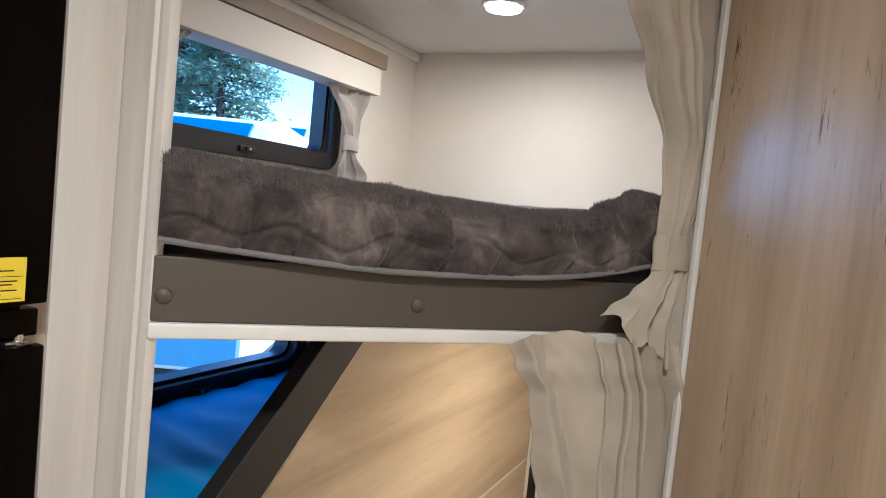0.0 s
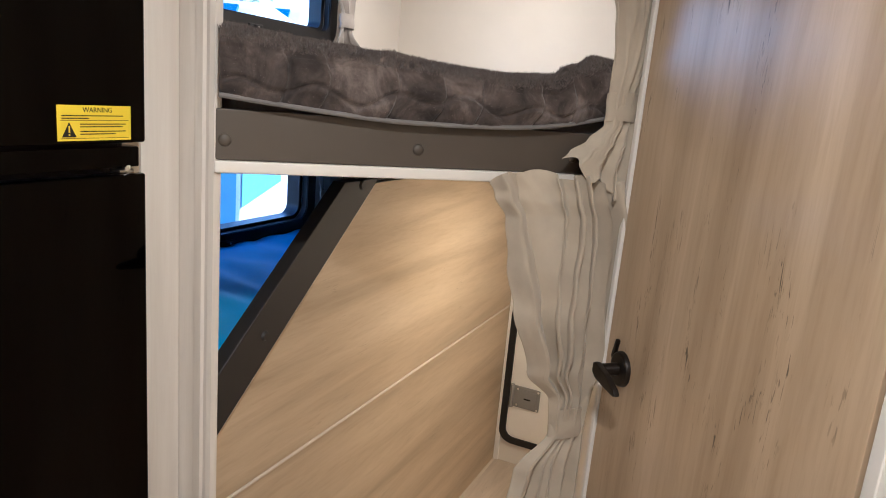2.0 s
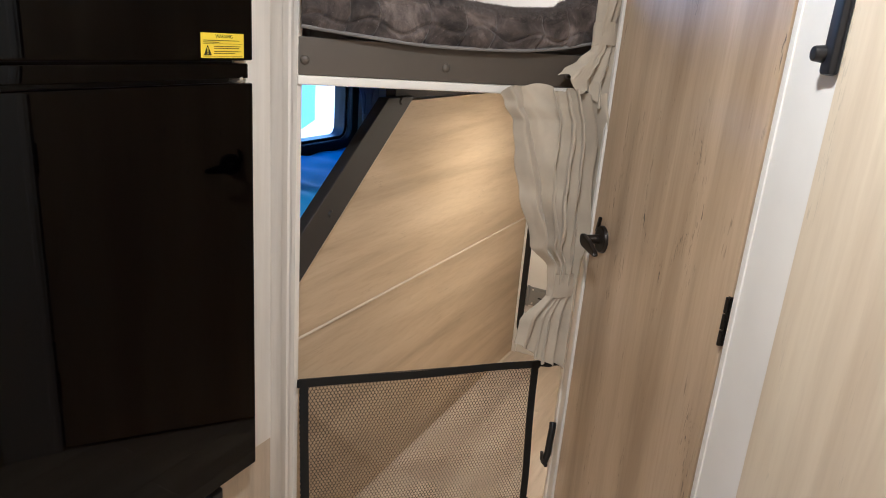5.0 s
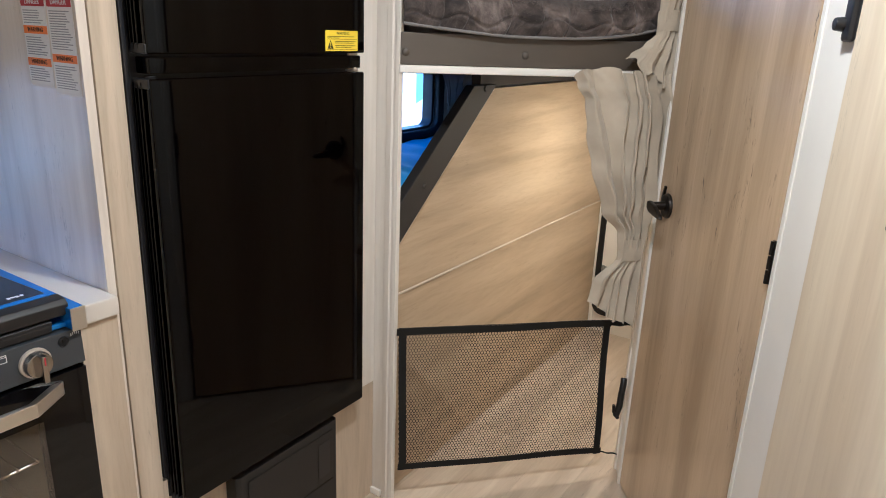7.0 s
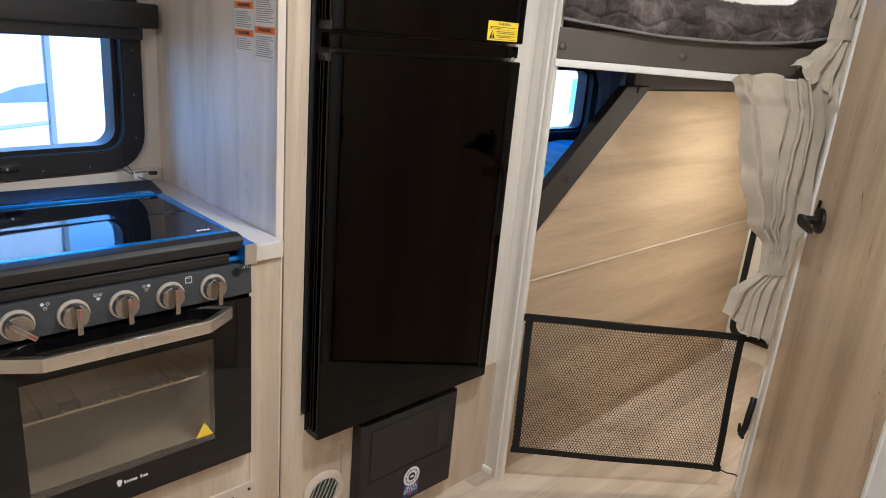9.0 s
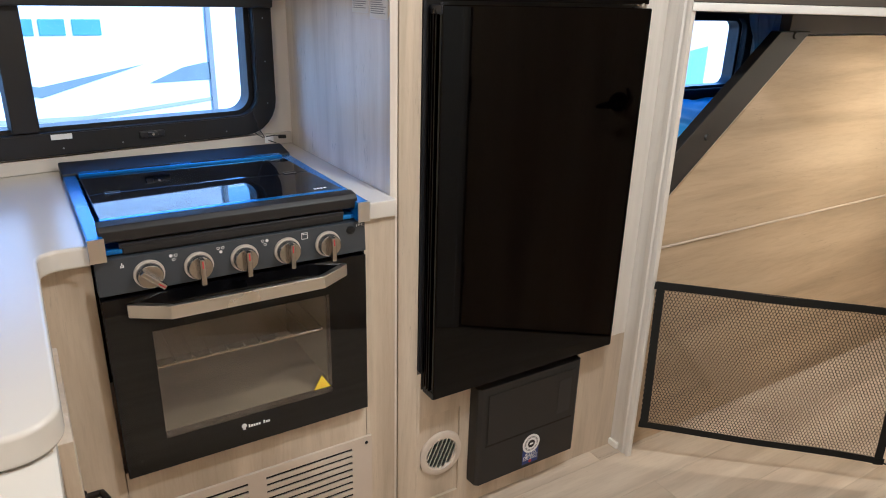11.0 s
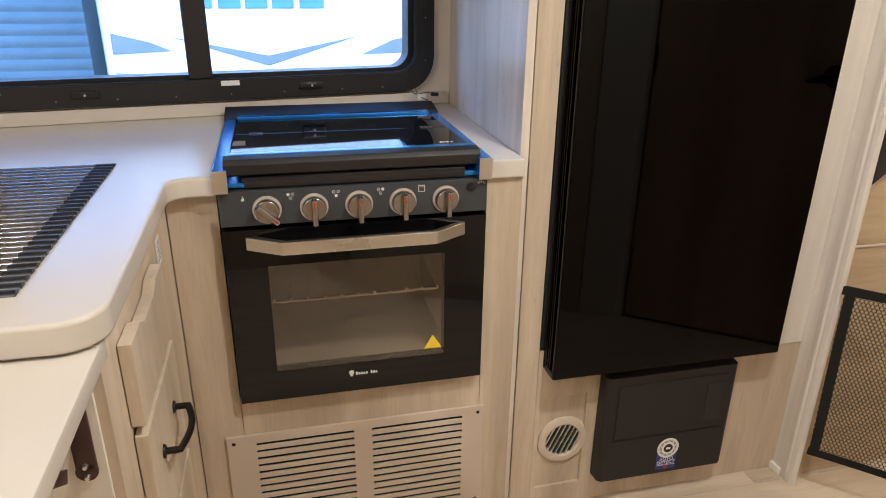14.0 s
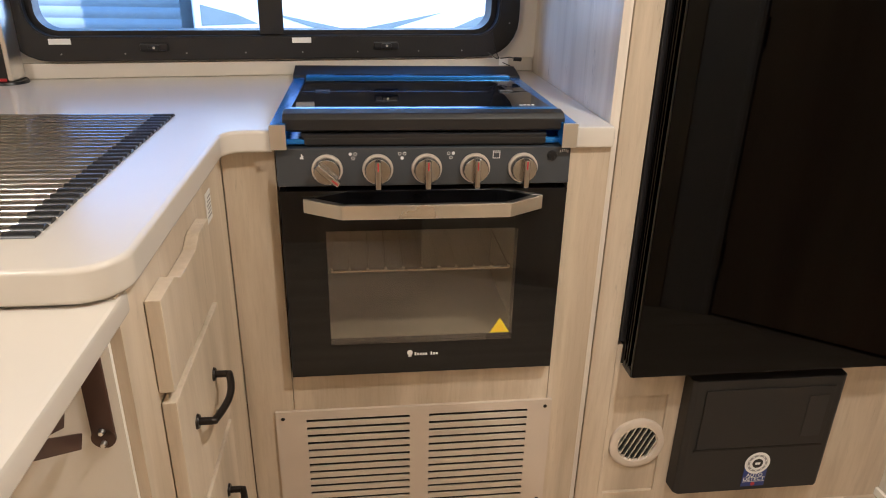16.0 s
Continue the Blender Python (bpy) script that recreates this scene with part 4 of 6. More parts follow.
def refrigerator():
    f = thing("refrigerator", (0.1, 0.94, 0.40), "gloss black two-door refrigerator with finger-groove edges", "refrigerator")
    part("body", boxed((WALL + 0.05, 0.640, 0.415), (CAB + 0.004, FY1 - 0.003, 1.855), 0.002), M_BLACK, f)
    part("frame_edge", boxed((CAB - 0.012, 0.630, 0.47), (CAB + 0.006, 0.6395, 1.855), 0.002), M_BLACK, f)

    def leaf(z0, z1, name):
        d = part(name, boxed((FX - 0.014, FY0 + 0.001, z0), (FX, FY1, z1), 0.004), M_FRIDGE, f)
        part("back_edge", boxed((CAB + 0.006, FY0 + 0.012, z0 + 0.004), (FX - 0.015, FY1 - 0.004, z1 - 0.004), 0.002), M_BLACK, d)
        # grooved grip along the opening edge
        for a, b in ((CAB + 0.007, CAB + 0.014), (CAB + 0.0195, CAB + 0.0255), (CAB + 0.031, CAB + 0.0365)):
            bm = BM()
            add_box(bm, (a, FY0 - 0.001, z0 + 0.006), (b, FY0 + 0.011, z1 - 0.006), 0.0015)
            part("grip_rib", bm, M_FRIDGE, d)
        for za in (z0, z1 - 0.018):
            part("grip_end", boxed((CAB + 0.006, FY0 - 0.001, za), (FX - 0.002, FY0 + 0.012, za + 0.018), 0.003), M_BLACK, d)
        return d
    low = leaf(0.412, 1.322, "lower_door")
    top = leaf(1.366, 1.85, "freezer_door")
    part("middle_bar", boxed((CAB + 0.005, FY0 + 0.010, 1.330), (FX - 0.010, FY1 - 0.003, 1.360), 0.003), M_FRIDGE, f)
    bm = BM()
    add_box(bm, (FX - 0.030, FY1 - 0.038, 1.323), (FX - 0.008, FY1 - 0.014, 1.3265), 0.001)
    add_rod(bm, (FX - 0.014, FY1 - 0.022, 1.318), (FX - 0.014, FY1 - 0.022, 1.333), 0.005, 12)
    part("hinge", bm, M_STEEL, f, "small steel hinge")
    bm = BM()
    add_box(bm, (FX - 0.020, FY0 + 0.006, 1.323), (FX - 0.008, FY0 + 0.022, 1.326), 0.001)
    part("hinge", bm, M_BLACK, f)
    # yellow caution label
    y0, y1, z0, z1 = 1.098, 1.209, 1.371, 1.417
    lab = thing("warning_label", (FX, y0, z0), "yellow warning sticker on the freezer door", "label")
    part("card", boxed((FX + 0.0002, y0, z0), (FX + 0.0012, y1, z1)), M_YELLOW, lab)
    yc = (y0 + y1) / 2
    words("WARNING", 0.0092, face_pose((FX + 0.0013, yc + 0.003, z1 - 0.0062), (0, 1, 0), (0, 0, 1)), M_INK, lab)
    bm = BM()
    add_prism(bm, [(y0 + 0.006, z0 + 0.005), (y0 + 0.026, z0 + 0.005), (y0 + 0.016, z0 + 0.024)], "x", FX + 0.0012, FX + 0.0017)
    part("triangle", bm, M_INK, lab)
    bm = BM()
    add_box(bm, (FX + 0.0017, y0 + 0.0150, z0 + 0.0105), (FX + 0.0020, y0 + 0.0170, z0 + 0.0195))
    add_box(bm, (FX + 0.0017, y0 + 0.0150, z0 + 0.0068), (FX + 0.0020, y0 + 0.0170, z0 + 0.0088))
    part("mark", bm, M_YELLOW, lab)
    bm = BM()
    for a, b, z in ((0.006, 0.098, 0.0318), (0.006, 0.045, 0.0285), (0.032, 0.102, 0.021), (0.032, 0.097, 0.0175), (0.032, 0.102, 0.0115), (0.032, 0.086, 0.008)):
        add_box(bm, (FX + 0.0012, y0 + a, z0 + z), (FX + 0.0015, y0 + b, z0 + z + 0.0013))
    part("small_print", bm, M_INK, lab)
    bm = BM()
    add_box(bm, (FX + 0.0012, y0 + 0.004, z0 + 0.0262), (FX + 0.0015, y1 - 0.004, z0 + 0.0268))
    add_box(bm, (FX + 0.0012, y0 + 0.004, z0 + 0.003), (FX + 0.0015, y1 - 0.004, z0 + 0.0036))
    part("rule", bm, M_INK, lab)


refrigerator()


def power_box():
    b = thing("power_center", (0.36, 0.97, 0.08), "black converter box with a round promotional sticker", "electrical box")
    y0, y1, z0, z1, x = 0.790, 1.146, 0.083, 0.386, 0.380
    bm = BM()
    pr = [(CAB + 0.003, y0), (x - 0.008, y0 + 0.002), (x, y0 + 0.012), (x, y1 - 0.012), (x - 0.008, y1 - 0.002), (CAB + 0.003, y1)]
    add_prism(bm, pr, "z", z0, z1, 0.003)
    part("housing", bm, M_MATTE, b)
    part("cover", boxed((x + 0.0002, y0 + 0.032, z0 + 0.128), (x + 0.003, y1 - 0.028, z1 - 0.022), 0.0015), M_MATTE, b)
    part("cover_gap", boxed((x + 0.0001, y0 + 0.028, z0 + 0.119), (x + 0.0008, y1 - 0.024, z0 + 0.1235)), M_DARK, b)
    part("window", boxed((x + 0.003, y1 - 0.085, z0 + 0.150), (x + 0.0042, y1 - 0.040, z1 - 0.045), 0.0005), M_BLACK, b)
    yc, zc = 0.978, z0 + 0.078
    st = part("sticker", boxed((x + 0.0002, yc - 0.028, z0 + 0.012), (x + 0.0010, yc + 0.028, zc + 0.004), 0.0004), M_NAVY, b, "navy and white sticker")
    bm = BM()
    add_rod(bm, (x + 0.0010, yc, zc), (x + 0.0016, yc, zc), 0.030, 36)
    part("badge", bm, M_WHITEINK, st)
    bm = BM()
    add_rod(bm, (x + 0.0016, yc, zc), (x + 0.0019, yc, zc), 0.0235, 36)
    part("badge_ring", bm, M_GREYINK, st)
    bm = BM()
    add_rod(bm, (x + 0.0019, yc, zc), (x + 0.0022, yc, zc), 0.0185, 36)
    part("badge_inner", bm, M_WHITEINK, st)
    bm = BM()
    add_rod(bm, (x + 0.0022, yc, zc), (x + 0.0025, yc, zc), 0.0125, 30)
    part("badge_core", bm, M_INK, st)
    bm = BM()
    add_box(bm, (x + 0.0025, yc - 0.006, zc - 0.003), (x + 0.0028, yc + 0.006, zc + 0.003), 0.0)
    part("badge_mark", bm, M_WHITEINK, st)
    bm = BM()
    for k in range(10):
        a = 2 * pi * k / 10
        add_box(bm, (x + 0.0019, -0.0022, 0.0195), (x + 0.0021, 0.0022, 0.0222), 0.0, Matrix.Translation((0, yc, zc)) @ Matrix.Rotation(a, 4, 'X'))
    part("badge_ticks", bm, M_WHITEINK, st)
    words("AUTO", 0.014, face_pose((x + 0.0012, yc, z0 + 0.0435), (0, 1, 0), (0, 0, 1)), M_WHITEINK, st)
    words("DETECT", 0.014, face_pose((x + 0.0012, yc, z0 + 0.0325), (0, 1, 0), (0, 0, 1)), M_WHITEINK, st)
    bm = BM()
    add_box(bm, (x + 0.0010, yc - 0.026, z0 + 0.0250), (x + 0.0013, yc + 0.026, z0 + 0.0260))
    part("rule", bm, M_WHITEINK, st)
    bm = BM()
    add_rod(bm, (x + 0.0010, yc, z0 + 0.0185), (x + 0.0014, yc, z0 + 0.0185), 0.0052, 20)
    part("seal_mark", bm, M_REDINK, st)


power_box()


def safety_tags():
    for n, (x0, x1, z0, z1) in enumerate(((0.158, 0.240, 1.300, 1.455), (0.246, 0.326, 1.290, 1.455))):
        y = YC0
        s = thing("safety_notice", (x0, y, z0), "white safety notice with red and orange headings", "label", "notices on the cabinet side")
        part("sheet", boxed((x0, y - 0.0012, z0), (x1, y - 0.0002, z1)), M_PAPER, s)
        part("heading", boxed((x0 + 0.001, y - 0.0016, z1 - 0.016), (x1 - 0.001, y - 0.0012, z1 - 0.001)), M_REDINK, s, "red heading bar")
        words("DANGER", 0.0125, face_pose(((x0 + x1) / 2, y - 0.0018, z1 - 0.0085), (1, 0, 0), (0, 0, 1)), M_WHITEINK, s)
        for k, q in enumerate((z0 + 0.092, z0 + 0.036) if n == 0 else (z0 + 0.056,)):
            part("band", boxed((x0 + 0.001, y - 0.0016, q), (x1 - 0.001, y - 0.0012, q + 0.014)), M_ORANGE, s, "orange heading bar")
            words("WARNING", 0.011, face_pose(((x0 + x1) / 2, y - 0.0018, q + 0.007), (1, 0, 0), (0, 0, 1)), M_INK, s)
        bm = BM()
        r = random.Random(20 + n)
        z = z1 - 0.024
        while z > z0 + 0.008:
            if not any(q - 0.004 < z < q + 0.018 for q in ((z0 + 0.092, z0 + 0.036) if n == 0 else (z0 + 0.056,))):
                add_box(bm, (x0 + 0.005, y - 0.0015, z), (x1 - 0.006 - r.uniform(0, 0.022), y - 0.0012, z + 0.0017))
            z -= 0.0042
        part("small_print", bm, M_GREYINK, s)


safety_tags()

# ---------------------------------------------------------------- kitchen counter and cabinets
EX, EY = 0.924, -0.118        # the leg's end and its edge towards the range
RY0, RY1 = -0.040, 0.476      # the range


def counter():
    c = thing("countertop", (0.1, -0.4, 0.89), "cream-white laminate countertop with rounded edges", "countertop")
    z0, z1 = TOP - 0.038, TOP

    def arc(cx, cy, r, a0, a1, n=8):
        return [(cx + r * cos(radians(a0 + (a1 - a0) * k / n)), cy + r * sin(radians(a0 + (a1 - a0) * k / n))) for k in range(n + 1)]
    back = lambda y: (KM @ Vector((WALL, y, 0))).x + 0.002
    out = [(back(RY0), RY0 - 0.001)] + [(0.386, RY0 - 0.001)] + arc(0.386 + 0.035, EY + 0.035, 0.035, 180, 270) + arc(EX - 0.05, EY - 0.05, 0.05, 90, 0) + [(EX, -1.25), (back(-1.25), -1.25)]
    bm = BM()
    add_prism(bm, out, "z", z0, z1)
    edges = [e for e in bm.edges if all(v.co.z > z1 - 1e-4 for v in e.verts)] + [e for e in bm.edges if all(v.co.z < z0 + 1e-4 for v in e.verts)]
    bmesh.ops.bevel(bm, geom=edges, offset=0.006, segments=3, profile=0.5, affect='EDGES')
    part("slab", bm, M_COUNTER, c)
    bm = BM()
    add_box(bm, (-0.27, RY1 + 0.001, z0), (0.372, YC0 - 0.0005, z1), 0.005)
    part("narrow_slab", bm, M_COUNTER, c)
    part("back_slab", boxed((-0.25, RY0, z0), (-0.168, RY1, z1), 0.003), M_COUNTER, c)
    part("backsplash", boxed((WALL + 0.0005, -1.25, TOP + 0.0005), (WALL + 0.010, YC0 - 0.001, TOP + 0.034), 0.003, KM), M_COUNTER, c)


counter()


def flap():
    f = thing("counter_flap", (1.0, -0.4, 0.86), "cream-white flip-up counter extension on a brown bracket", "counter flap")
    bm = BM()
    add_box(bm, (EX - 0.045, -0.66, 0.862), (1.30, EY - 0.010, 0.889), 0.005)
    part("leaf", bm, M_COUNTER, f)
    bm = BM()
    add_box(bm, (0.905, -0.178, 0.730), (0.915, -0.153, 0.861), 0.004)
    add_rod(bm, (0.905, -0.1655, 0.733), (0.915, -0.1655, 0.733), 0.0125, 18)
    br = part("bracket", bm, M_BROWN, f, "brown folding bracket")
    bm = BM()
    add_prism(bm, [(0.916, 0.742), (0.925, 0.728), (1.10, 0.845), (1.09, 0.860)], "y", -0.190, -0.184, 0.001)
    add_prism(bm, [(0.916, 0.770), (0.925, 0.756), (1.02, 0.800), (1.01, 0.815)], "y", -0.202, -0.196, 0.001)
    part("arm", bm, M_BROWN, br)
    bm = BM()
    for z in (0.742, 0.727):
        add_rod(bm, (0.915, -0.1655, z), (0.920, -0.1655, z), 0.0035, 12, 0.0025)
    part("screws", bm, M_STEEL, br)


flap()


def sink_cover():
    s = thing("sink_drying_rack", (0.54, -0.4, TOP), "steel roll-up rack with black bar ends lying over the sink", "drying rack")
    x0, x1, ya, yb = 0.264, 0.846, -0.72, -0.222
    n = 29
    for k in range(n):
        x = x0 + (x1 - x0) * (k + 0.5) / n
        b = BM()
        add_rod(b, (x, ya + 0.03, TOP - 0.0045), (x, yb - 0.030, TOP - 0.0045), 0.0088, 20)
        part("bar", b, M_RACK, s)
        for p, q in ((ya, ya + 0.032), (yb - 0.033, yb)):
            b = BM()
            add_rod(b, (x, p, TOP - 0.0045), (x, q, TOP - 0.0045), 0.0094, 20)
            part("end_sleeve", b, M_BLACK, s, "black silicone bar end")
    # the slab has no hole: a black sheet gives the sink's shade
    part("sink_basin", boxed((x0 + 0.002, ya + 0.03, TOP + 0.0001), (x1 - 0.002, yb - 0.026, TOP + 0.0005)), M_DARK, s, "black sheet for the shade in the sink under the rack")


M_RACK = plain("steel_bar", (0.34, 0.33, 0.32), 0.20, 1.0, var=0.06, bump=0.03)
sink_cover()


def power_tower():
    p = thing("power_tower", (-0.12, -0.655, TOP), "pop-up outlet tower in black and silver", "outlet")
    x, y = -0.070, -0.652
    bm = BM()
    add_rod(bm, (x, y, TOP), (x, y, TOP + 0.006), 0.046, 32, 0.044)
    part("collar", bm, M_BLACK, p)
    part("column", boxed((x - 0.028, y - 0.032, TOP + 0.006), (x + 0.028, y + 0.026, TOP + 0.25), 0.006), M_BLACK, p)
    part("trim_side", boxed((x - 0.029, y + 0.0185, TOP + 0.006), (x + 0.031, y + 0.030, TOP + 0.25), 0.004), M_STEEL, p, "silver side profile")
    m = plain("green_strip", (0.10, 0.42, 0.28), 0.4)
    part("marker", boxed((x + 0.0282, y - 0.028, TOP + 0.085), (x + 0.0292, y + 0.016, TOP + 0.092)), m, p, "green stripe")
    part("red_marker", boxed((x + 0.0282, y - 0.012, TOP + 0.007), (x + 0.0295, y + 0.016, TOP + 0.013)), M_REDINK, p, "red stripe")
    for z in (0.13, 0.175):
        bm = BM()
        add_box(bm, (x + 0.0282, y - 0.022, TOP + z - 0.015), (x + 0.0296, y + 0.012, TOP + z + 0.015), 0.0006)
        part("socket", bm, M_MATTE, p)
        bm = BM()
        for dy in (-0.012, 0.002):
            add_box(bm, (x + 0.0296, y + dy - 0.002, TOP + z - 0.004), (x + 0.0299, y + dy + 0.002, TOP + z + 0.006))
        part("slots", bm, M_DARK, p)


power_tower()

CY = -0.132     # face of the leg's drawers


def pull(parent, x0, x1, y, z):
    """A bowed bronze pull with round feet, level, facing +y."""
    bm = BM()
    n = 12
    pts = [(x0, y, z), (x0, y + 0.018, z)]
    for k in range(n + 1):
        a = k / n
        pts.append((x0 + (x1 - x0) * a, y + 0.022 + 0.010 * sin(pi * a), z))
    pts += [(x1, y + 0.018, z), (x1, y, z)]
    add_tube(bm, pts, 0.0052, 10)
    for x in (x0, x1):
        add_rod(bm, (x, y, z), (x, y + 0.003, z), 0.0105, 16, 0.009)
    part("pull", bm, M_BRONZE, parent, "dark bronze pull")


def drawer_unit():
    c = thing("drawer_cabinet", (0.65, CY, 0), "light oak drawer cabinet under the counter leg", "cabinet")
    part("carcass", boxed((0.364, -0.70, 0.0), (0.905, CY, TOP - 0.039), 0.001), M_CAB, c)
    part("end_panel", boxed((0.906, -0.70, 0.0), (0.912, CY - 0.012, TOP - 0.07)), M_TRIM, c, "pale end panel")
    x0, x1 = 0.578, 0.834
    rows = ((0.730, 0.850, True), (0.516, 0.716, False), (0.292, 0.502, False), (0.08, 0.280, False))
    for z0, z1, scoop in rows:
        bm = BM()
        if scoop:
            pts = [(x0, z0), (x1, z0), (x1, z1), (x0 + 0.195, z1), (x0 + 0.168, z1 - 0.013), (x0 + 0.085, z1 - 0.013), (x0 + 0.058, z1), (x0, z1)]
            add_prism(bm, pts, "y", CY + 0.001, CY + 0.019, 0.002)
        else:
            add_box(bm, (x0, CY + 0.001, z0), (x1, CY + 0.019, z1), 0.003)
        d = part("drawer_front", bm, M_CAB, c)
        if not scoop:
            xm = (x0 + x1) / 2
            pull(d, xm - 0.050, xm + 0.060, CY + 0.019, z1 - 0.078)
    lab = part("paper_tag", boxed((0.470, CY + 0.0005, 0.812), (0.505, CY + 0.0015, 0.860)), M_PAPER, c, "small printed paper tag")
    bm = BM()
    for k in range(6):
        add_box(bm, (0.474, CY + 0.0015, 0.820 + 0.006 * k), (0.500 - 0.003 * (k % 3), CY + 0.0018, 0.8225 + 0.006 * k))
    part("tag_print", bm, M_GREYINK, lab)


drawer_unit()


def range_cabinet():
    c = thing("range_cabinet", (RNG, 0.2, 0), "light oak cabinet round the range", "cabinet")
    part("filler", boxed((RNG - 0.02, CY + 0.001, 0.0), (RNG, RY0 - 0.001, TOP - 0.039), 0.001), M_CAB, c)
    part("stile", boxed((RNG - 0.02, RY1 + 0.003, 0.0), (RNG, YC0 - 0.002, TOP - 0.039), 0.001), M_CAB, c)
    part("lower_panel", boxed((RNG - 0.02, RY0, 0.0), (RNG, RY1 + 0.002, 0.445), 0.001), M_CAB, c)
    part("plinth", boxed((RNG - 0.012, CY + 0.001, 0.0), (RNG + 0.004, YC0 - 0.002, 0.03), 0.002), M_CAB, c)


range_cabinet()


def grille():
    g = thing("furnace_grille", (RNG, 0.2, 0.08), "beige metal furnace grille with two rows of slots", "grille")
    y0, y1, z0, z1 = -0.078, 0.489, 0.073, 0.354
    # plate with real slots
    bm = BM()
    cols = ((-0.018, 0.191), (0.231, 0.438))
    slots = [0.330 - 0.0186 * k for k in range(13)]
    x0, x1 = RNG + 0.004, RNG + 0.0065
    ys = (y0, cols[0][0], cols[0][1], cols[1][0], cols[1][1], y1)
    zs = sorted([z0, z1] + [s - 0.0037 for s in slots] + [s + 0.0037 for s in slots])
    grid = [[bm.verts.new((x0, y, z)) for z in zs] for y in ys]
    for i in range(len(ys) - 1):
        for j in range(len(zs) - 1):
            if not (i in (1, 3) and j % 2 == 1):
                bm.faces.new((grid[i][j], grid[i + 1][j], grid[i + 1][j + 1], grid[i][j + 1]))
    bmesh.ops.recalc_face_normals(bm, faces=bm.faces[:])
    up = bmesh.ops.extrude_face_region(bm, geom=bm.faces[:])
    bmesh.ops.translate(bm, vec=(x1 - x0, 0, 0), verts=[v for v in up["geom"] if isinstance(v, bmesh.types.BMVert)])
    bmesh.ops.recalc_face_normals(bm, faces=bm.faces[:])
    part("plate", bm, M_GRILLE, g, smooth=False)
    # black sheet painted in for the shade behind the slots
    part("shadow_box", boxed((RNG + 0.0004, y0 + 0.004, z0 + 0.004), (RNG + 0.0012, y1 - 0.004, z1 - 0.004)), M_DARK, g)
    bm = BM()
    add_box(bm, (RNG, y0, z0), (RNG + 0.0042, y0 + 0.004, z1))
    add_box(bm, (RNG, y1 - 0.004, z0), (RNG + 0.0042, y1, z1))
    add_box(bm, (RNG, y0 + 0.004, z1 - 0.004), (RNG + 0.0042, y1 - 0.004, z1))
    part("rim", bm, M_GRILLE, g)
    # turned louvre lips
    for a, b in cols:
        for s in slots:
            part("slot_lip", boxed((x0 - 0.002, a + 0.001, s - 0.0052), (x0 - 0.0002, b - 0.001, s - 0.0042)), M_GRILLE, g)
    for y in (y0 + 0.014, y1 - 0.014):
        for z in (z0 + 0.016, z1 - 0.016):
            bm = BM()
            add_rod(bm, (x1, y, z), (x1 + 0.0018, y, z), 0.0042, 12, 0.003)
            part("screw", bm, M_BRONZE, g)


grille()


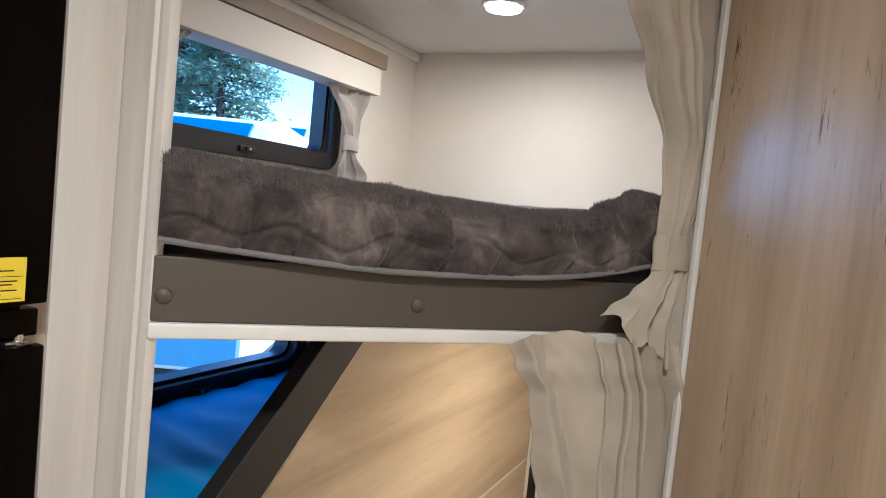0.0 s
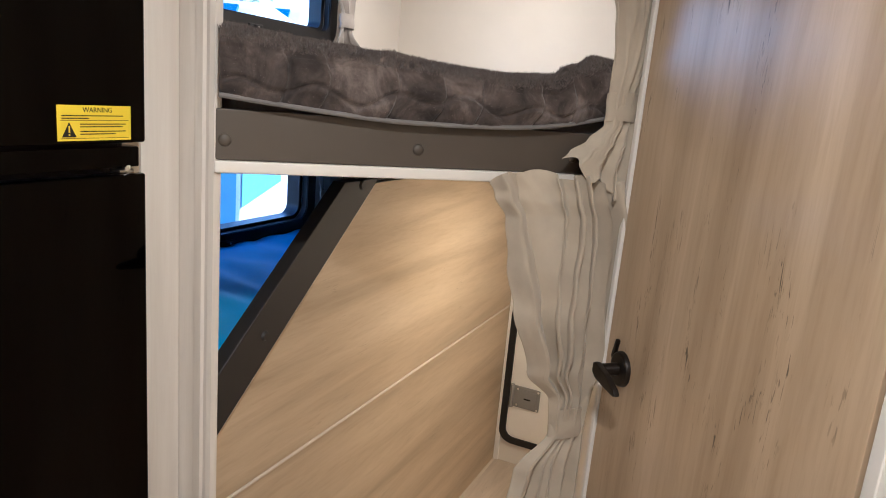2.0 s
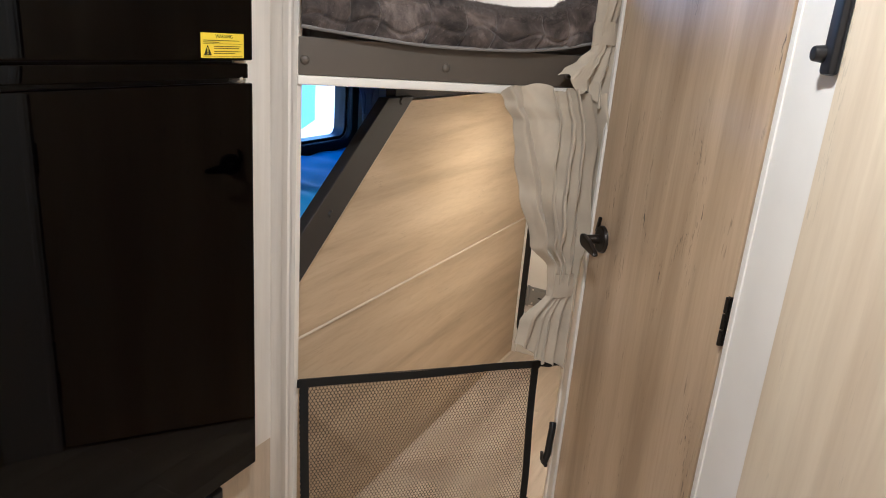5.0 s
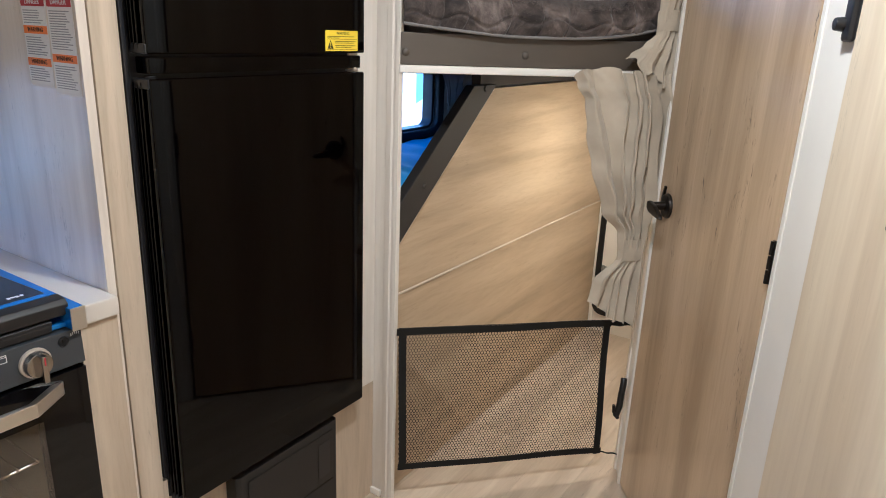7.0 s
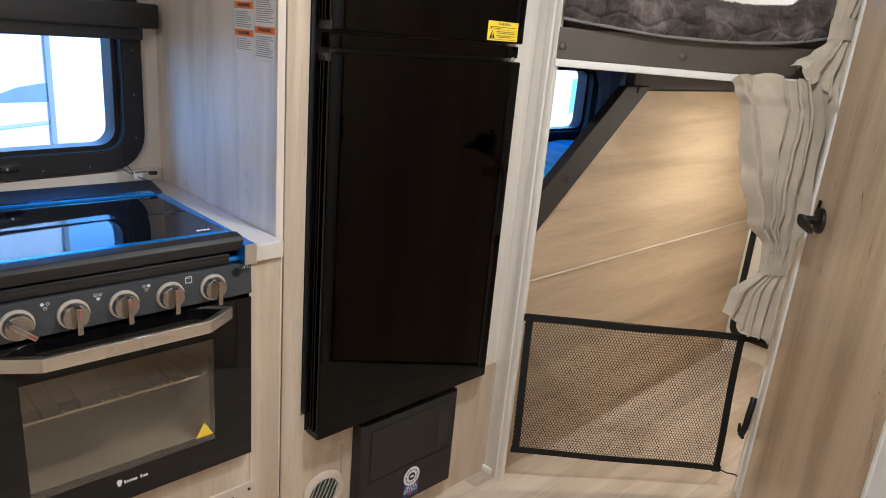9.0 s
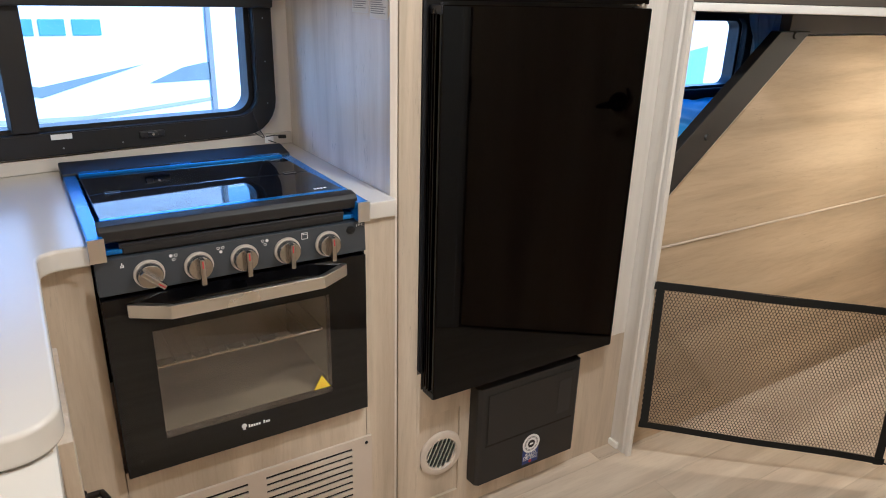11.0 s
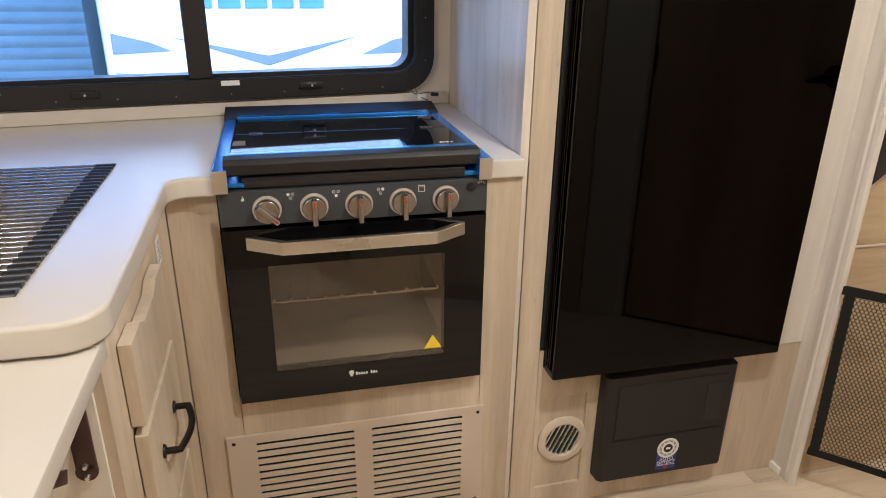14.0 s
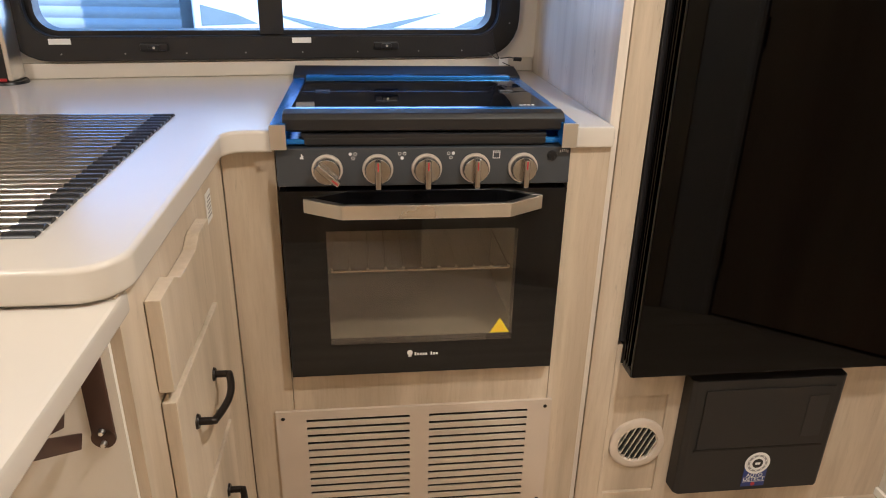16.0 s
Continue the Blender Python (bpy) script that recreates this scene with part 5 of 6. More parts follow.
def cooker():
    r = thing("range", (0.1, 0.22, 0.45), "slate and black gas range with glass lid and steel handle", "range")
    y0, y1 = RY0 + 0.001, RY1 - 0.001
    bm = BM()
    for lo, hi in (((-0.165, y0 + 0.012, 0.462), (0.018, y1 - 0.012, 0.900)), ((0.018, y0 + 0.012, 0.812), (0.352, y1 - 0.012, 0.900))):
        add_box(bm, lo, hi)
    part("body", bm, M_BLACK, r)
    # worktop tray, side profiles, back vent
    part("cooktop", boxed((-0.150, y0 + 0.014, 0.902), (0.372, y1 - 0.014, 0.912), 0.003), M_FILM, r, "steel cooktop tray under blue protective film")
    for a, b in ((y0 - 0.004, y0 + 0.0225), (y1 - 0.0225, y1 + 0.004)):
        bm = BM()
        add_box(bm, (-0.08, a, 0.900), (0.392, b, 0.941), 0.003)
        part("side_profile", bm, M_FILM, r, "steel side profile under blue film")
        part("profile_end", boxed((0.3922, a, 0.899), (0.3945, b, 0.9415), 0.0008), M_STEEL, r, "bare steel end cap")
    bm = BM()
    add_prism(bm, [(-0.165, 0.930), (-0.078, 0.930), (-0.078, 0.946), (-0.150, 0.958), (-0.165, 0.954)], "y", y0 - 0.006, y1 + 0.004, 0.003)
    part("back_vent", bm, M_MATTE, r)
    bm = BM()
    for a, b in ((0.07, 0.20), (0.25, 0.38)):
        add_box(bm, (-0.066, a - 0.02, 0.9500), (-0.058, b - 0.02, 0.9512))
    part("vent_slots", bm, M_DARK, r)
    # bi-fold glass lid: two leaves, hinges, folded front lip
    a, b = y0 + 0.026, y1 - 0.026
    part("lid_rear_frame", boxed((-0.076, a, 0.940), (-0.050, b, 0.9498), 0.002), M_FILM, r)
    # the leaves stand a little open, the front one more
    def rise(x, z, turn):
        return Matrix.Translation((x, 0, z)) @ Matrix.Rotation(radians(-turn), 4, 'Y') @ Matrix.Translation((-x, 0, -0.949))
    part("lid_leaf", boxed((-0.049, a, 0.941), (0.128, b, 0.949), 0.002, rise(0.130, 0.9480, 1.2)), M_LID, r, "black glass lid leaf")
    part("lid_leaf", boxed((0.131, a, 0.941), (0.345, b, 0.949), 0.002, rise(0.345, 0.9565, 2.2)), M_LID, r, "black glass lid leaf")
    # the edge's cyan reflection is put in as the film's blue
    part("lid_edge", boxed((0.330, a - 0.002, 0.9520), (0.345, b + 0.002, 0.9580), 0.0008), M_FILM, r, "front edge with its blue reflection in the colour")
    bm = BM()
    add_prism(bm, [(0.345, 0.9578), (0.370, 0.955), (0.378, 0.947), (0.378, 0.928), (0.370, 0.924), (0.345, 0.926)], "y", a - 0.010, b + 0.010, 0.002)
    part("lid_lip", bm, M_MATTE, r, "black lid front lip")
    for y in (a + 0.045, b - 0.045):
        bm = BM()
        add_box(bm, (0.120, y - 0.014, 0.946), (0.139, y + 0.014, 0.9500), 0.0008)
        add_rod(bm, (0.1295, y - 0.014, 0.9498), (0.1295, y + 0.014, 0.9498), 0.0020, 8)
        part("lid_hinge", bm, M_BLACK, r)
    bm = BM()
    for k, dy in enumerate((0.0, 0.007, 0.014, 0.022)):
        add_box(bm, (0.300, b - 0.055 + dy, 0.9520), (0.308 - 0.002 * (k % 2), b - 0.050 + dy, 0.9556))
    part("lid_logo", bm, M_WHITEINK, r)
    # burner well and grate, seen under the lip
    part("burner_well", boxed((0.17, y0 + 0.050, 0.9006), (0.3745, y1 - 0.046, 0.9150), 0.003), M_MATTE, r, "black enamelled burner well")
    bm = BM()
    add_tube(bm, [(0.368, a + 0.020, 0.9165), (0.368, b - 0.02, 0.9165)], 0.0065, 8)
    for y in (a + 0.10, a + 0.21, a + 0.32):
        add_tube(bm, [(0.362, y, 0.914), (0.20, y, 0.916)], 0.004, 8)
    part("grate", bm, M_BLACK, r)
    # control fascia
    bm = BM()
    add_prism(bm, [(0.352, 0.833), (0.385, 0.832), (0.381, 0.898), (0.352, 0.899)], "y", y0 + 0.002, y1 - 0.002, 0.002)
    fa = part("control_panel", bm, M_PANELGREY, r, "slate grey control panel")

    def face(z):
        return 0.385 + (0.381 - 0.385) * (z - 0.832) / 0.066
    for n, y in enumerate((0.048, 0.134, 0.2185, 0.303, 0.388)):
        z, x = 0.862, face(0.862)
        bm = BM()
        add_rod(bm, (x, y, z), (x + 0.006, y, z), 0.0268, 36, 0.0262, None, 0.001)
        k = part("knob", bm, M_BEZEL, fa, "steel knob with a pale bezel")
        bm = BM()
        add_rod(bm, (x + 0.006, y, z), (x + 0.0200, y, z), 0.0235, 36, 0.0215, None, 0.0015)
        part("skirt", bm, M_KNOB, k)
        turn = Matrix.Translation((x, y, z)) @ Matrix.Rotation(radians(48 if n == 0 else 0), 4, 'X')
        bm = BM()
        add_box(bm, (0.018, -0.0052, -0.0275), (0.0375, 0.0052, 0.0225), 0.0028, turn)
        part("grip", bm, M_KNOB, k)
        bm = BM()
        if n == 0:
            add_box(bm, (0.0370, -0.0012, -0.025), (0.0378, 0.0012, -0.012), 0.0, turn)
        else:
            add_box(bm, (0.0370, -0.0012, 0.006), (0.0378, 0.0012, 0.020), 0.0, turn)
        part("pointer", bm, M_REDINK, k, "red pointer line")
    # printed signs on the fascia
    bm = BM()

    def ringlet(y, z, rad, fill):
        n, x = 14, face(z) + 0.0003
        if fill:
            add_rod(bm, (x - 0.0002, y, z), (x + 0.0003, y, z), rad, n)
            return
        for k in range(n):
            a0, a1 = 2 * pi * k / n, 2 * pi * (k + 1) / n
            vs = [bm.verts.new((x + 0.0002, y + q * cos(t), z + q * sin(t))) for q, t in ((rad, a0), (rad, a1), (rad * 0.68, a1), (rad * 0.68, a0))]
            bm.faces.new(vs)
    for yy, fill in ((0.092, 0), (0.176, 1), (0.2605, 2)):
        for q, (dy, dz) in enumerate(((-0.0042, 0.004), (0.0042, 0.004), (0.0, -0.0035))):
            ringlet(yy + dy, 0.884 + dz, 0.0030, q == (0, 2, 1)[fill])
    x = face(0.884) + 0.0004
    for a0, a1, b0, b1 in ((0.334, 0.347, 0.8905, 0.8918), (0.334, 0.347, 0.8782, 0.8794), (0.334, 0.3352, 0.8782, 0.8918), (0.3458, 0.347, 0.8782, 0.8918), (0.334, 0.347, 0.8876, 0.8884)):
        add_box(bm, (x - 0.0003, a0, b0), (x + 0.0002, a1, b1))
    for dy, h in ((-0.002, 0.004), (0.0, 0.009), (0.002, 0.006)):
        add_box(bm, (x - 0.0003, 0.006 + dy - 0.0008, 0.880), (x + 0.0002, 0.006 + dy + 0.0008, 0.880 + h))
    for k in range(5):
        add_box(bm, (x - 0.0003, 0.4535 + 0.0035 * k, 0.889 - 0.001 * abs(k - 2)), (x + 0.0002, 0.4545 + 0.0035 * k, 0.894 - 0.001 * abs(k - 2)))
    tagged(part("symbols", bm, M_WHITEINK, fa), "white printed burner symbols", "", "", "stuff")
    bm = BM()
    add_rod(bm, (face(0.882), 0.440, 0.882), (face(0.882) + 0.003, 0.440, 0.882), 0.0095, 22, 0.0085)
    sw = part("igniter_switch", bm, M_BLACK, fa, "round black rocker switch")
    bm = BM()
    add_box(bm, (face(0.882) + 0.003, 0.4365, 0.8765), (face(0.882) + 0.0048, 0.4435, 0.8875), 0.001)
    part("rocker", bm, M_MATTE, sw)
    # oven door with a real window
    wy0, wy1, wz0, wz1 = 0.040, 0.388, 0.514, 0.748
    d0, d1, e0, e1 = y0 + 0.003, y1 - 0.003, 0.447, 0.823
    xo, xi = 0.384, 0.356
    bm = BM()
    for lo, hi in (((xi, d0, e0), (xo, wy0, e1)), ((xi, wy1, e0), (xo, d1, e1)), ((xi, wy0, e0), (xo, wy1, wz0)), ((xi, wy0, wz1), (xo, wy1, e1))):
        add_box(bm, lo, hi)
    bmesh.ops.remove_doubles(bm, verts=bm.verts[:], dist=1e-5)
    door = part("oven_door", bm, M_BLKGLASS, r, "black glass oven door", smooth=False)
    pane = part("oven_window", boxed((xo - 0.006, wy0 + 0.0002, wz0 + 0.0002), (xo - 0.001, wy1 - 0.0002, wz1 - 0.0002)), M_OVENGLASS, door, "tinted oven glass")
    pane.visible_shadow = False
    # cavity and its rack
    bm = BM()
    cx = 0.02
    for lo, hi in (((cx, wy0 - 0.02, 0.47), (cx + 0.01, wy1 + 0.02, 0.80)), ((cx, wy0 - 0.03, 0.47), (xi - 0.001, wy0 - 0.02, 0.80)), ((cx, wy1 + 0.02, 0.47), (xi - 0.001, wy1 + 0.03, 0.80)),
                   ((cx, wy0 - 0.03, 0.465), (xi - 0.001, wy1 + 0.03, 0.50)), ((cx, wy0 - 0.03, 0.80), (xi - 0.001, wy1 + 0.03, 0.81))):
        add_box(bm, lo, hi)
    part("oven_liner", bm, M_ENAMEL, r, "grey enamel oven liner")
    bm = BM()
    add_tube(bm, [(xi - 0.012, wy0 + 0.004, 0.652), (xi - 0.012, wy1 - 0.004, 0.652)], 0.0032, 8)
    add_tube(bm, [(cx + 0.03, wy0 - 0.01, 0.652), (cx + 0.03, wy1 + 0.01, 0.652)], 0.0032, 8)
    for k in range(11):
        y = wy0 + 0.005 + (wy1 - wy0 - 0.01) * k / 10
        add_tube(bm, [(cx + 0.03, y, 0.655), (xi - 0.010, y, 0.655)], 0.0010, 6)
        add_rod(bm, (xi - 0.012, y, 0.653), (xi - 0.012, y, 0.659), 0.003, 8)
    part("oven_rack", bm, M_CHROME, r, "chromed oven rack")
    # handle
    ha, hb, hz = 0.004, 0.428, 0.798
    bm = BM()
    add_prism(bm, [(xo, ha), (xo + 0.004, ha), (xo + 0.045, ha + 0.066), (xo + 0.045, hb - 0.066), (xo + 0.004, hb), (xo, hb), (xo, hb - 0.02), (xo + 0.034, hb - 0.074), (xo + 0.034, ha + 0.074), (xo, ha + 0.02)],
              "z", hz - 0.013, hz + 0.013, 0.002)
    part("handle", bm, M_STEEL, door, "brushed steel bar handle")
    # caution triangle and maker's mark
    bm = BM()
    add_prism(bm, [(0.345, 0.530), (0.383, 0.530), (0.364, 0.562)], "x", xo + 0.0002, xo + 0.0010)
    tr = part("caution_triangle", bm, M_YELLOW, door, "yellow triangular sticker")
    bm = BM()
    for z in (0.535, 0.5395, 0.544):
        add_box(bm, (xo + 0.0010, 0.364 - (0.560 - z) * 0.35, z), (xo + 0.0013, 0.364 + (0.560 - z) * 0.35, z + 0.0005))
    part("triangle_print", bm, M_ORANGE, tr)
    bm = BM()
    y, rr = 0.190, random.Random(3)
    add_rod(bm, (xo + 0.0002, y, 0.492), (xo + 0.0008, y, 0.492), 0.0055, 14)
    add_box(bm, (xo + 0.0002, y - 0.003, 0.483), (xo + 0.0008, y + 0.003, 0.4875))
    for k in range(9):
        w = 0.0032 + 0.0012 * rr.random()
        if k != 5:
            add_box(bm, (xo + 0.0002, y + 0.009 + 0.0052 * k, 0.4855), (xo + 0.0008, y + 0.009 + 0.0052 * k + w, 0.4905 + (0.002 if k in (0, 6) else 0)))
    part("maker_mark", bm, M_WHITEINK, door)


M_KNOB = plain("satin_knob_steel", (0.46, 0.44, 0.42), 0.24, 1.0, bump=0.05, fine=300)
M_BEZEL = plain("pale_bezel", (0.58, 0.52, 0.46), 0.35, 0.3)
M_ENAMEL = plain("grey_enamel", (0.19, 0.165, 0.125), 0.35, var=0.2, scale=9)
M_OVENGLASS = Mat("tinted_oven_glass", (0.82, 0.76, 0.66), 0.0).set("Transmission Weight", 1.0).set("IOR", 1.75).mat
cooker()


def vent_cord():
    c = thing("vent_cord", (-0.16, 0.45, 0.96), "thin black cord with a paper tag behind the range", "cord")
    bm = BM()
    add_tube(bm, [(-0.225, 0.435, 1.03), (-0.205, 0.440, 0.99), (-0.175, 0.450, 0.965), (-0.155, 0.470, 0.958)], 0.0012, 6)
    add_tube(bm, [(-0.19, 0.42, 0.985), (-0.175, 0.440, 0.972), (-0.160, 0.470, 0.978), (-0.158, 0.490, 0.972)], 0.0012, 6)
    part("cord", bm, M_BLACK, c)
    bm = BM()
    add_rod(bm, (-0.157, 0.478, 0.974), (-0.156, 0.497, 0.973), 0.005, 10)
    part("plug", bm, M_BLACK, c)
    part("tag", boxed((-0.172, 0.445, 0.957), (-0.170, 0.468, 0.975)), M_PAPER, c, "pale yellow tag")


vent_cord()

# ---------------------------------------------------------------- outside
GZ = -0.85
M_GROUND = plain("gravel_ground", (0.155, 0.15, 0.125), 0.9, var=0.25, scale=1.5, fine=30, bump=0.5)
structure("ground", boxed((-300, -300, GZ - 0.2), (300, 300, GZ)), M_GROUND, "pale gravel dealer lot", "ground")
M_VAN = plain("white_fibreglass", (0.82, 0.83, 0.84), 0.3, var=0.02, bump=0.02)
M_GRAPH = plain("slate_blue_decal", (0.19, 0.225, 0.235), 0.35, bump=0)
M_BLUEDEC = plain("blue_decal", (0.02, 0.12, 0.26), 0.35, bump=0)
# blue that skylight gives a shaded trailer side, held in colour
M_SKYLIT = plain("skylit_shade_blue", (0.17, 0.38, 0.52), 0.35, bump=0)
M_LOGO = plain("grey_blue_decal", (0.13, 0.27, 0.40), 0.4, bump=0)
M_CORR = plain("silver_siding", (0.31, 0.335, 0.345), 0.4, 0.1)
M_TYRE = plain("tyre_rubber", (0.02, 0.02, 0.02), 0.8)


def outer_trailer(x, y0, y1, z1, label, decals=True, corrugated=False, depth=2.4):
    t = thing("travel_trailer", (x, (y0 + y1) / 2, GZ), label, "trailer")
    bm = BM()
    if corrugated:
        prof = []
        z = GZ + 0.45
        while z < z1:
            prof += [(x, z), (x + 0.012, z + 0.02), (x + 0.012, z + 0.06), (x, z + 0.08)]
            z += 0.09
        prof += [(x - depth, z1), (x - depth, GZ + 0.45)]
        add_prism(bm, prof, "y", y0, y1)
        part("body", bm, M_CORR, t, "ribbed silver-blue siding")
    else:
        add_box(bm, (x - depth, y0, GZ + 0.45), (x, y1, z1), 0.06)
        part("body", bm, M_VAN, t)
        part("skirt", boxed((x - 0.04, y0 + 0.1, GZ + 0.38), (x + 0.006, y1 - 0.1, GZ + 0.62), 0.004), M_GREYINK, t)
    for yy in (y0 + (y1 - y0) * 0.42, y0 + (y1 - y0) * 0.58):
        bm = BM()
        add_rod(bm, (x - 0.25, yy, GZ + 0.34), (x - 0.02, yy, GZ + 0.34), 0.34, 28, None, None, 0.03)
        wheel = part("wheel", bm, M_TYRE, t)
        bm = BM()
        add_rod(bm, (x - 0.03, yy, GZ + 0.34), (x - 0.012, yy, GZ + 0.34), 0.19, 20)
        part("rim", bm, M_STEEL, wheel)
    return t


def rear_face():
    t = outer_trailer(-3.6, -1.05, 1.18, 2.35, "white travel trailer with slate chevron graphics parked outside", depth=6.0)
    x = -3.6

    def decal(pts, mat, name):
        bm = BM()
        add_prism(bm, pts, "x", x + 0.001, x + 0.004)
        part(name, bm, mat, t)
    decal([(-0.58, 0.83), (-0.45, 0.80), (0.05, 0.70), (0.55, 0.80), (0.70, 0.83), (0.05, 0.63)], M_GRAPH, "chevron")
    decal([(-0.98, 0.86), (-0.74, 0.80), (-0.60, 0.74), (-0.98, 0.72)], M_GRAPH, "wedge")
    decal([(0.72, 0.70), (0.95, 0.80), (1.10, 0.83), (1.14, 0.83), (1.14, 0.71)], M_GRAPH, "wedge")
    decal([(-0.98, 0.60), (-0.2, 0.50), (0.3, 0.50), (1.14, 0.585), (1.14, 0.56), (0.3, 0.47), (-0.2, 0.47), (-0.98, 0.575)], M_GREYINK, "lower_line")
    part("corner_moulding", boxed((x + 0.0005, 1.135, GZ + 0.5), (x + 0.012, 1.172, 2.28), 0.003), M_ZINC, t, "grey corner moulding")
    # maker's lettering as plain bars
    for k, (a, w, h) in enumerate(((-0.44, 0.14, 0.13), (-0.26, 0.15, 0.10), (-0.08, 0.15, 0.10), (0.10, 0.15, 0.10), (0.29, 0.17, 0.10))):
        bm = BM()
        add_box(bm, (x + 0.001, a, 1.02), (x + 0.005, a + w, 1.02 + h), 0.0015)
        part("logo_bar", bm, M_LOGO, t)
    return t


rear_face()
outer_trailer(-4.6, -6.5, -1.35, 2.3, "silver-blue ribbed trailer parked outside", corrugated=True)
outer_trailer(-7.2, 1.5, 5.6, 2.4, "white trailer parked farther off")


def domed_trailer(x, y, ln, top, turn, label):
    t = thing("parked_trailer", (x, y, GZ), label, "trailer", "trailers in the lot")
    m = Matrix.Translation((x, y, 0)) @ Matrix.Rotation(turn, 4, 'Z')
    z0 = GZ + 0.5
    prof = [(-ln / 2, z0), (ln / 2, z0), (ln / 2, top - 0.9), (ln / 2 - 0.15, top - 0.45), (ln / 2 - 0.6, top - 0.12), (ln / 2 - 1.2, top), (-ln / 2 + 0.3, top - 0.05), (-ln / 2, top - 0.3)]
    bm = BM()
    add_prism(bm, prof, "y", -1.2, 1.2, 0.05, m)
    part("body", bm, M_VAN, t)
    bm = BM()
    add_prism(bm, [(ln / 2 - 0.02, top - 0.85), (ln / 2 + 0.012, top - 0.85), (ln / 2 - 0.13, top - 0.42), (ln / 2 - 0.55, top - 0.10), (ln / 2 - 0.6, top - 0.14), (ln / 2 - 0.18, top - 0.46)], "y", -1.0, 1.0, 0.0, m)
    part("front_cap", bm, M_BLUEDEC, t)
    # two added sheets carry the blue of the trailer's shaded sides
    part("front_panel", boxed((ln / 2 + 0.001, -1.15, z0 + 0.05), (ln / 2 + 0.006, 1.15, top - 0.92), 0.0, m), M_SKYLIT, t, "added front sheet in skylit blue")
    part("side_panel", boxed((-0.05, 1.2005, GZ + 1.0), (ln / 2 - 0.02, 1.206, GZ + 1.62), 0.0, m), M_SKYLIT, t, "added side sheet in skylit blue")
    bm = BM()
    add_box(bm, (-ln / 2 + 0.5, -1.215, top - 1.2), (ln / 2 - 1.3, -1.2, top - 0.7), 0.004, m)
    part("side_window", bm, M_BLKGLASS, t)
    bm = BM()
    for q in (-0.4, 0.4):
        add_rod(bm, (q, -1.22, GZ + 0.34), (q, -1.0, GZ + 0.34), 0.34, 24, None, m)
        w = part("wheel", bm, M_TYRE, t)
        bm = BM()
    bm.free()


domed_trailer(-5.6, 7.2, 4.2, 2.28, radians(-62), "white trailer with a domed front")
domed_trailer(-7.4, 10.4, 4.6, 2.60, radians(-62), "white trailer with a domed front")
domed_trailer(-10.5, 13.5, 4.6, 2.75, radians(-62), "white trailer with a domed front")


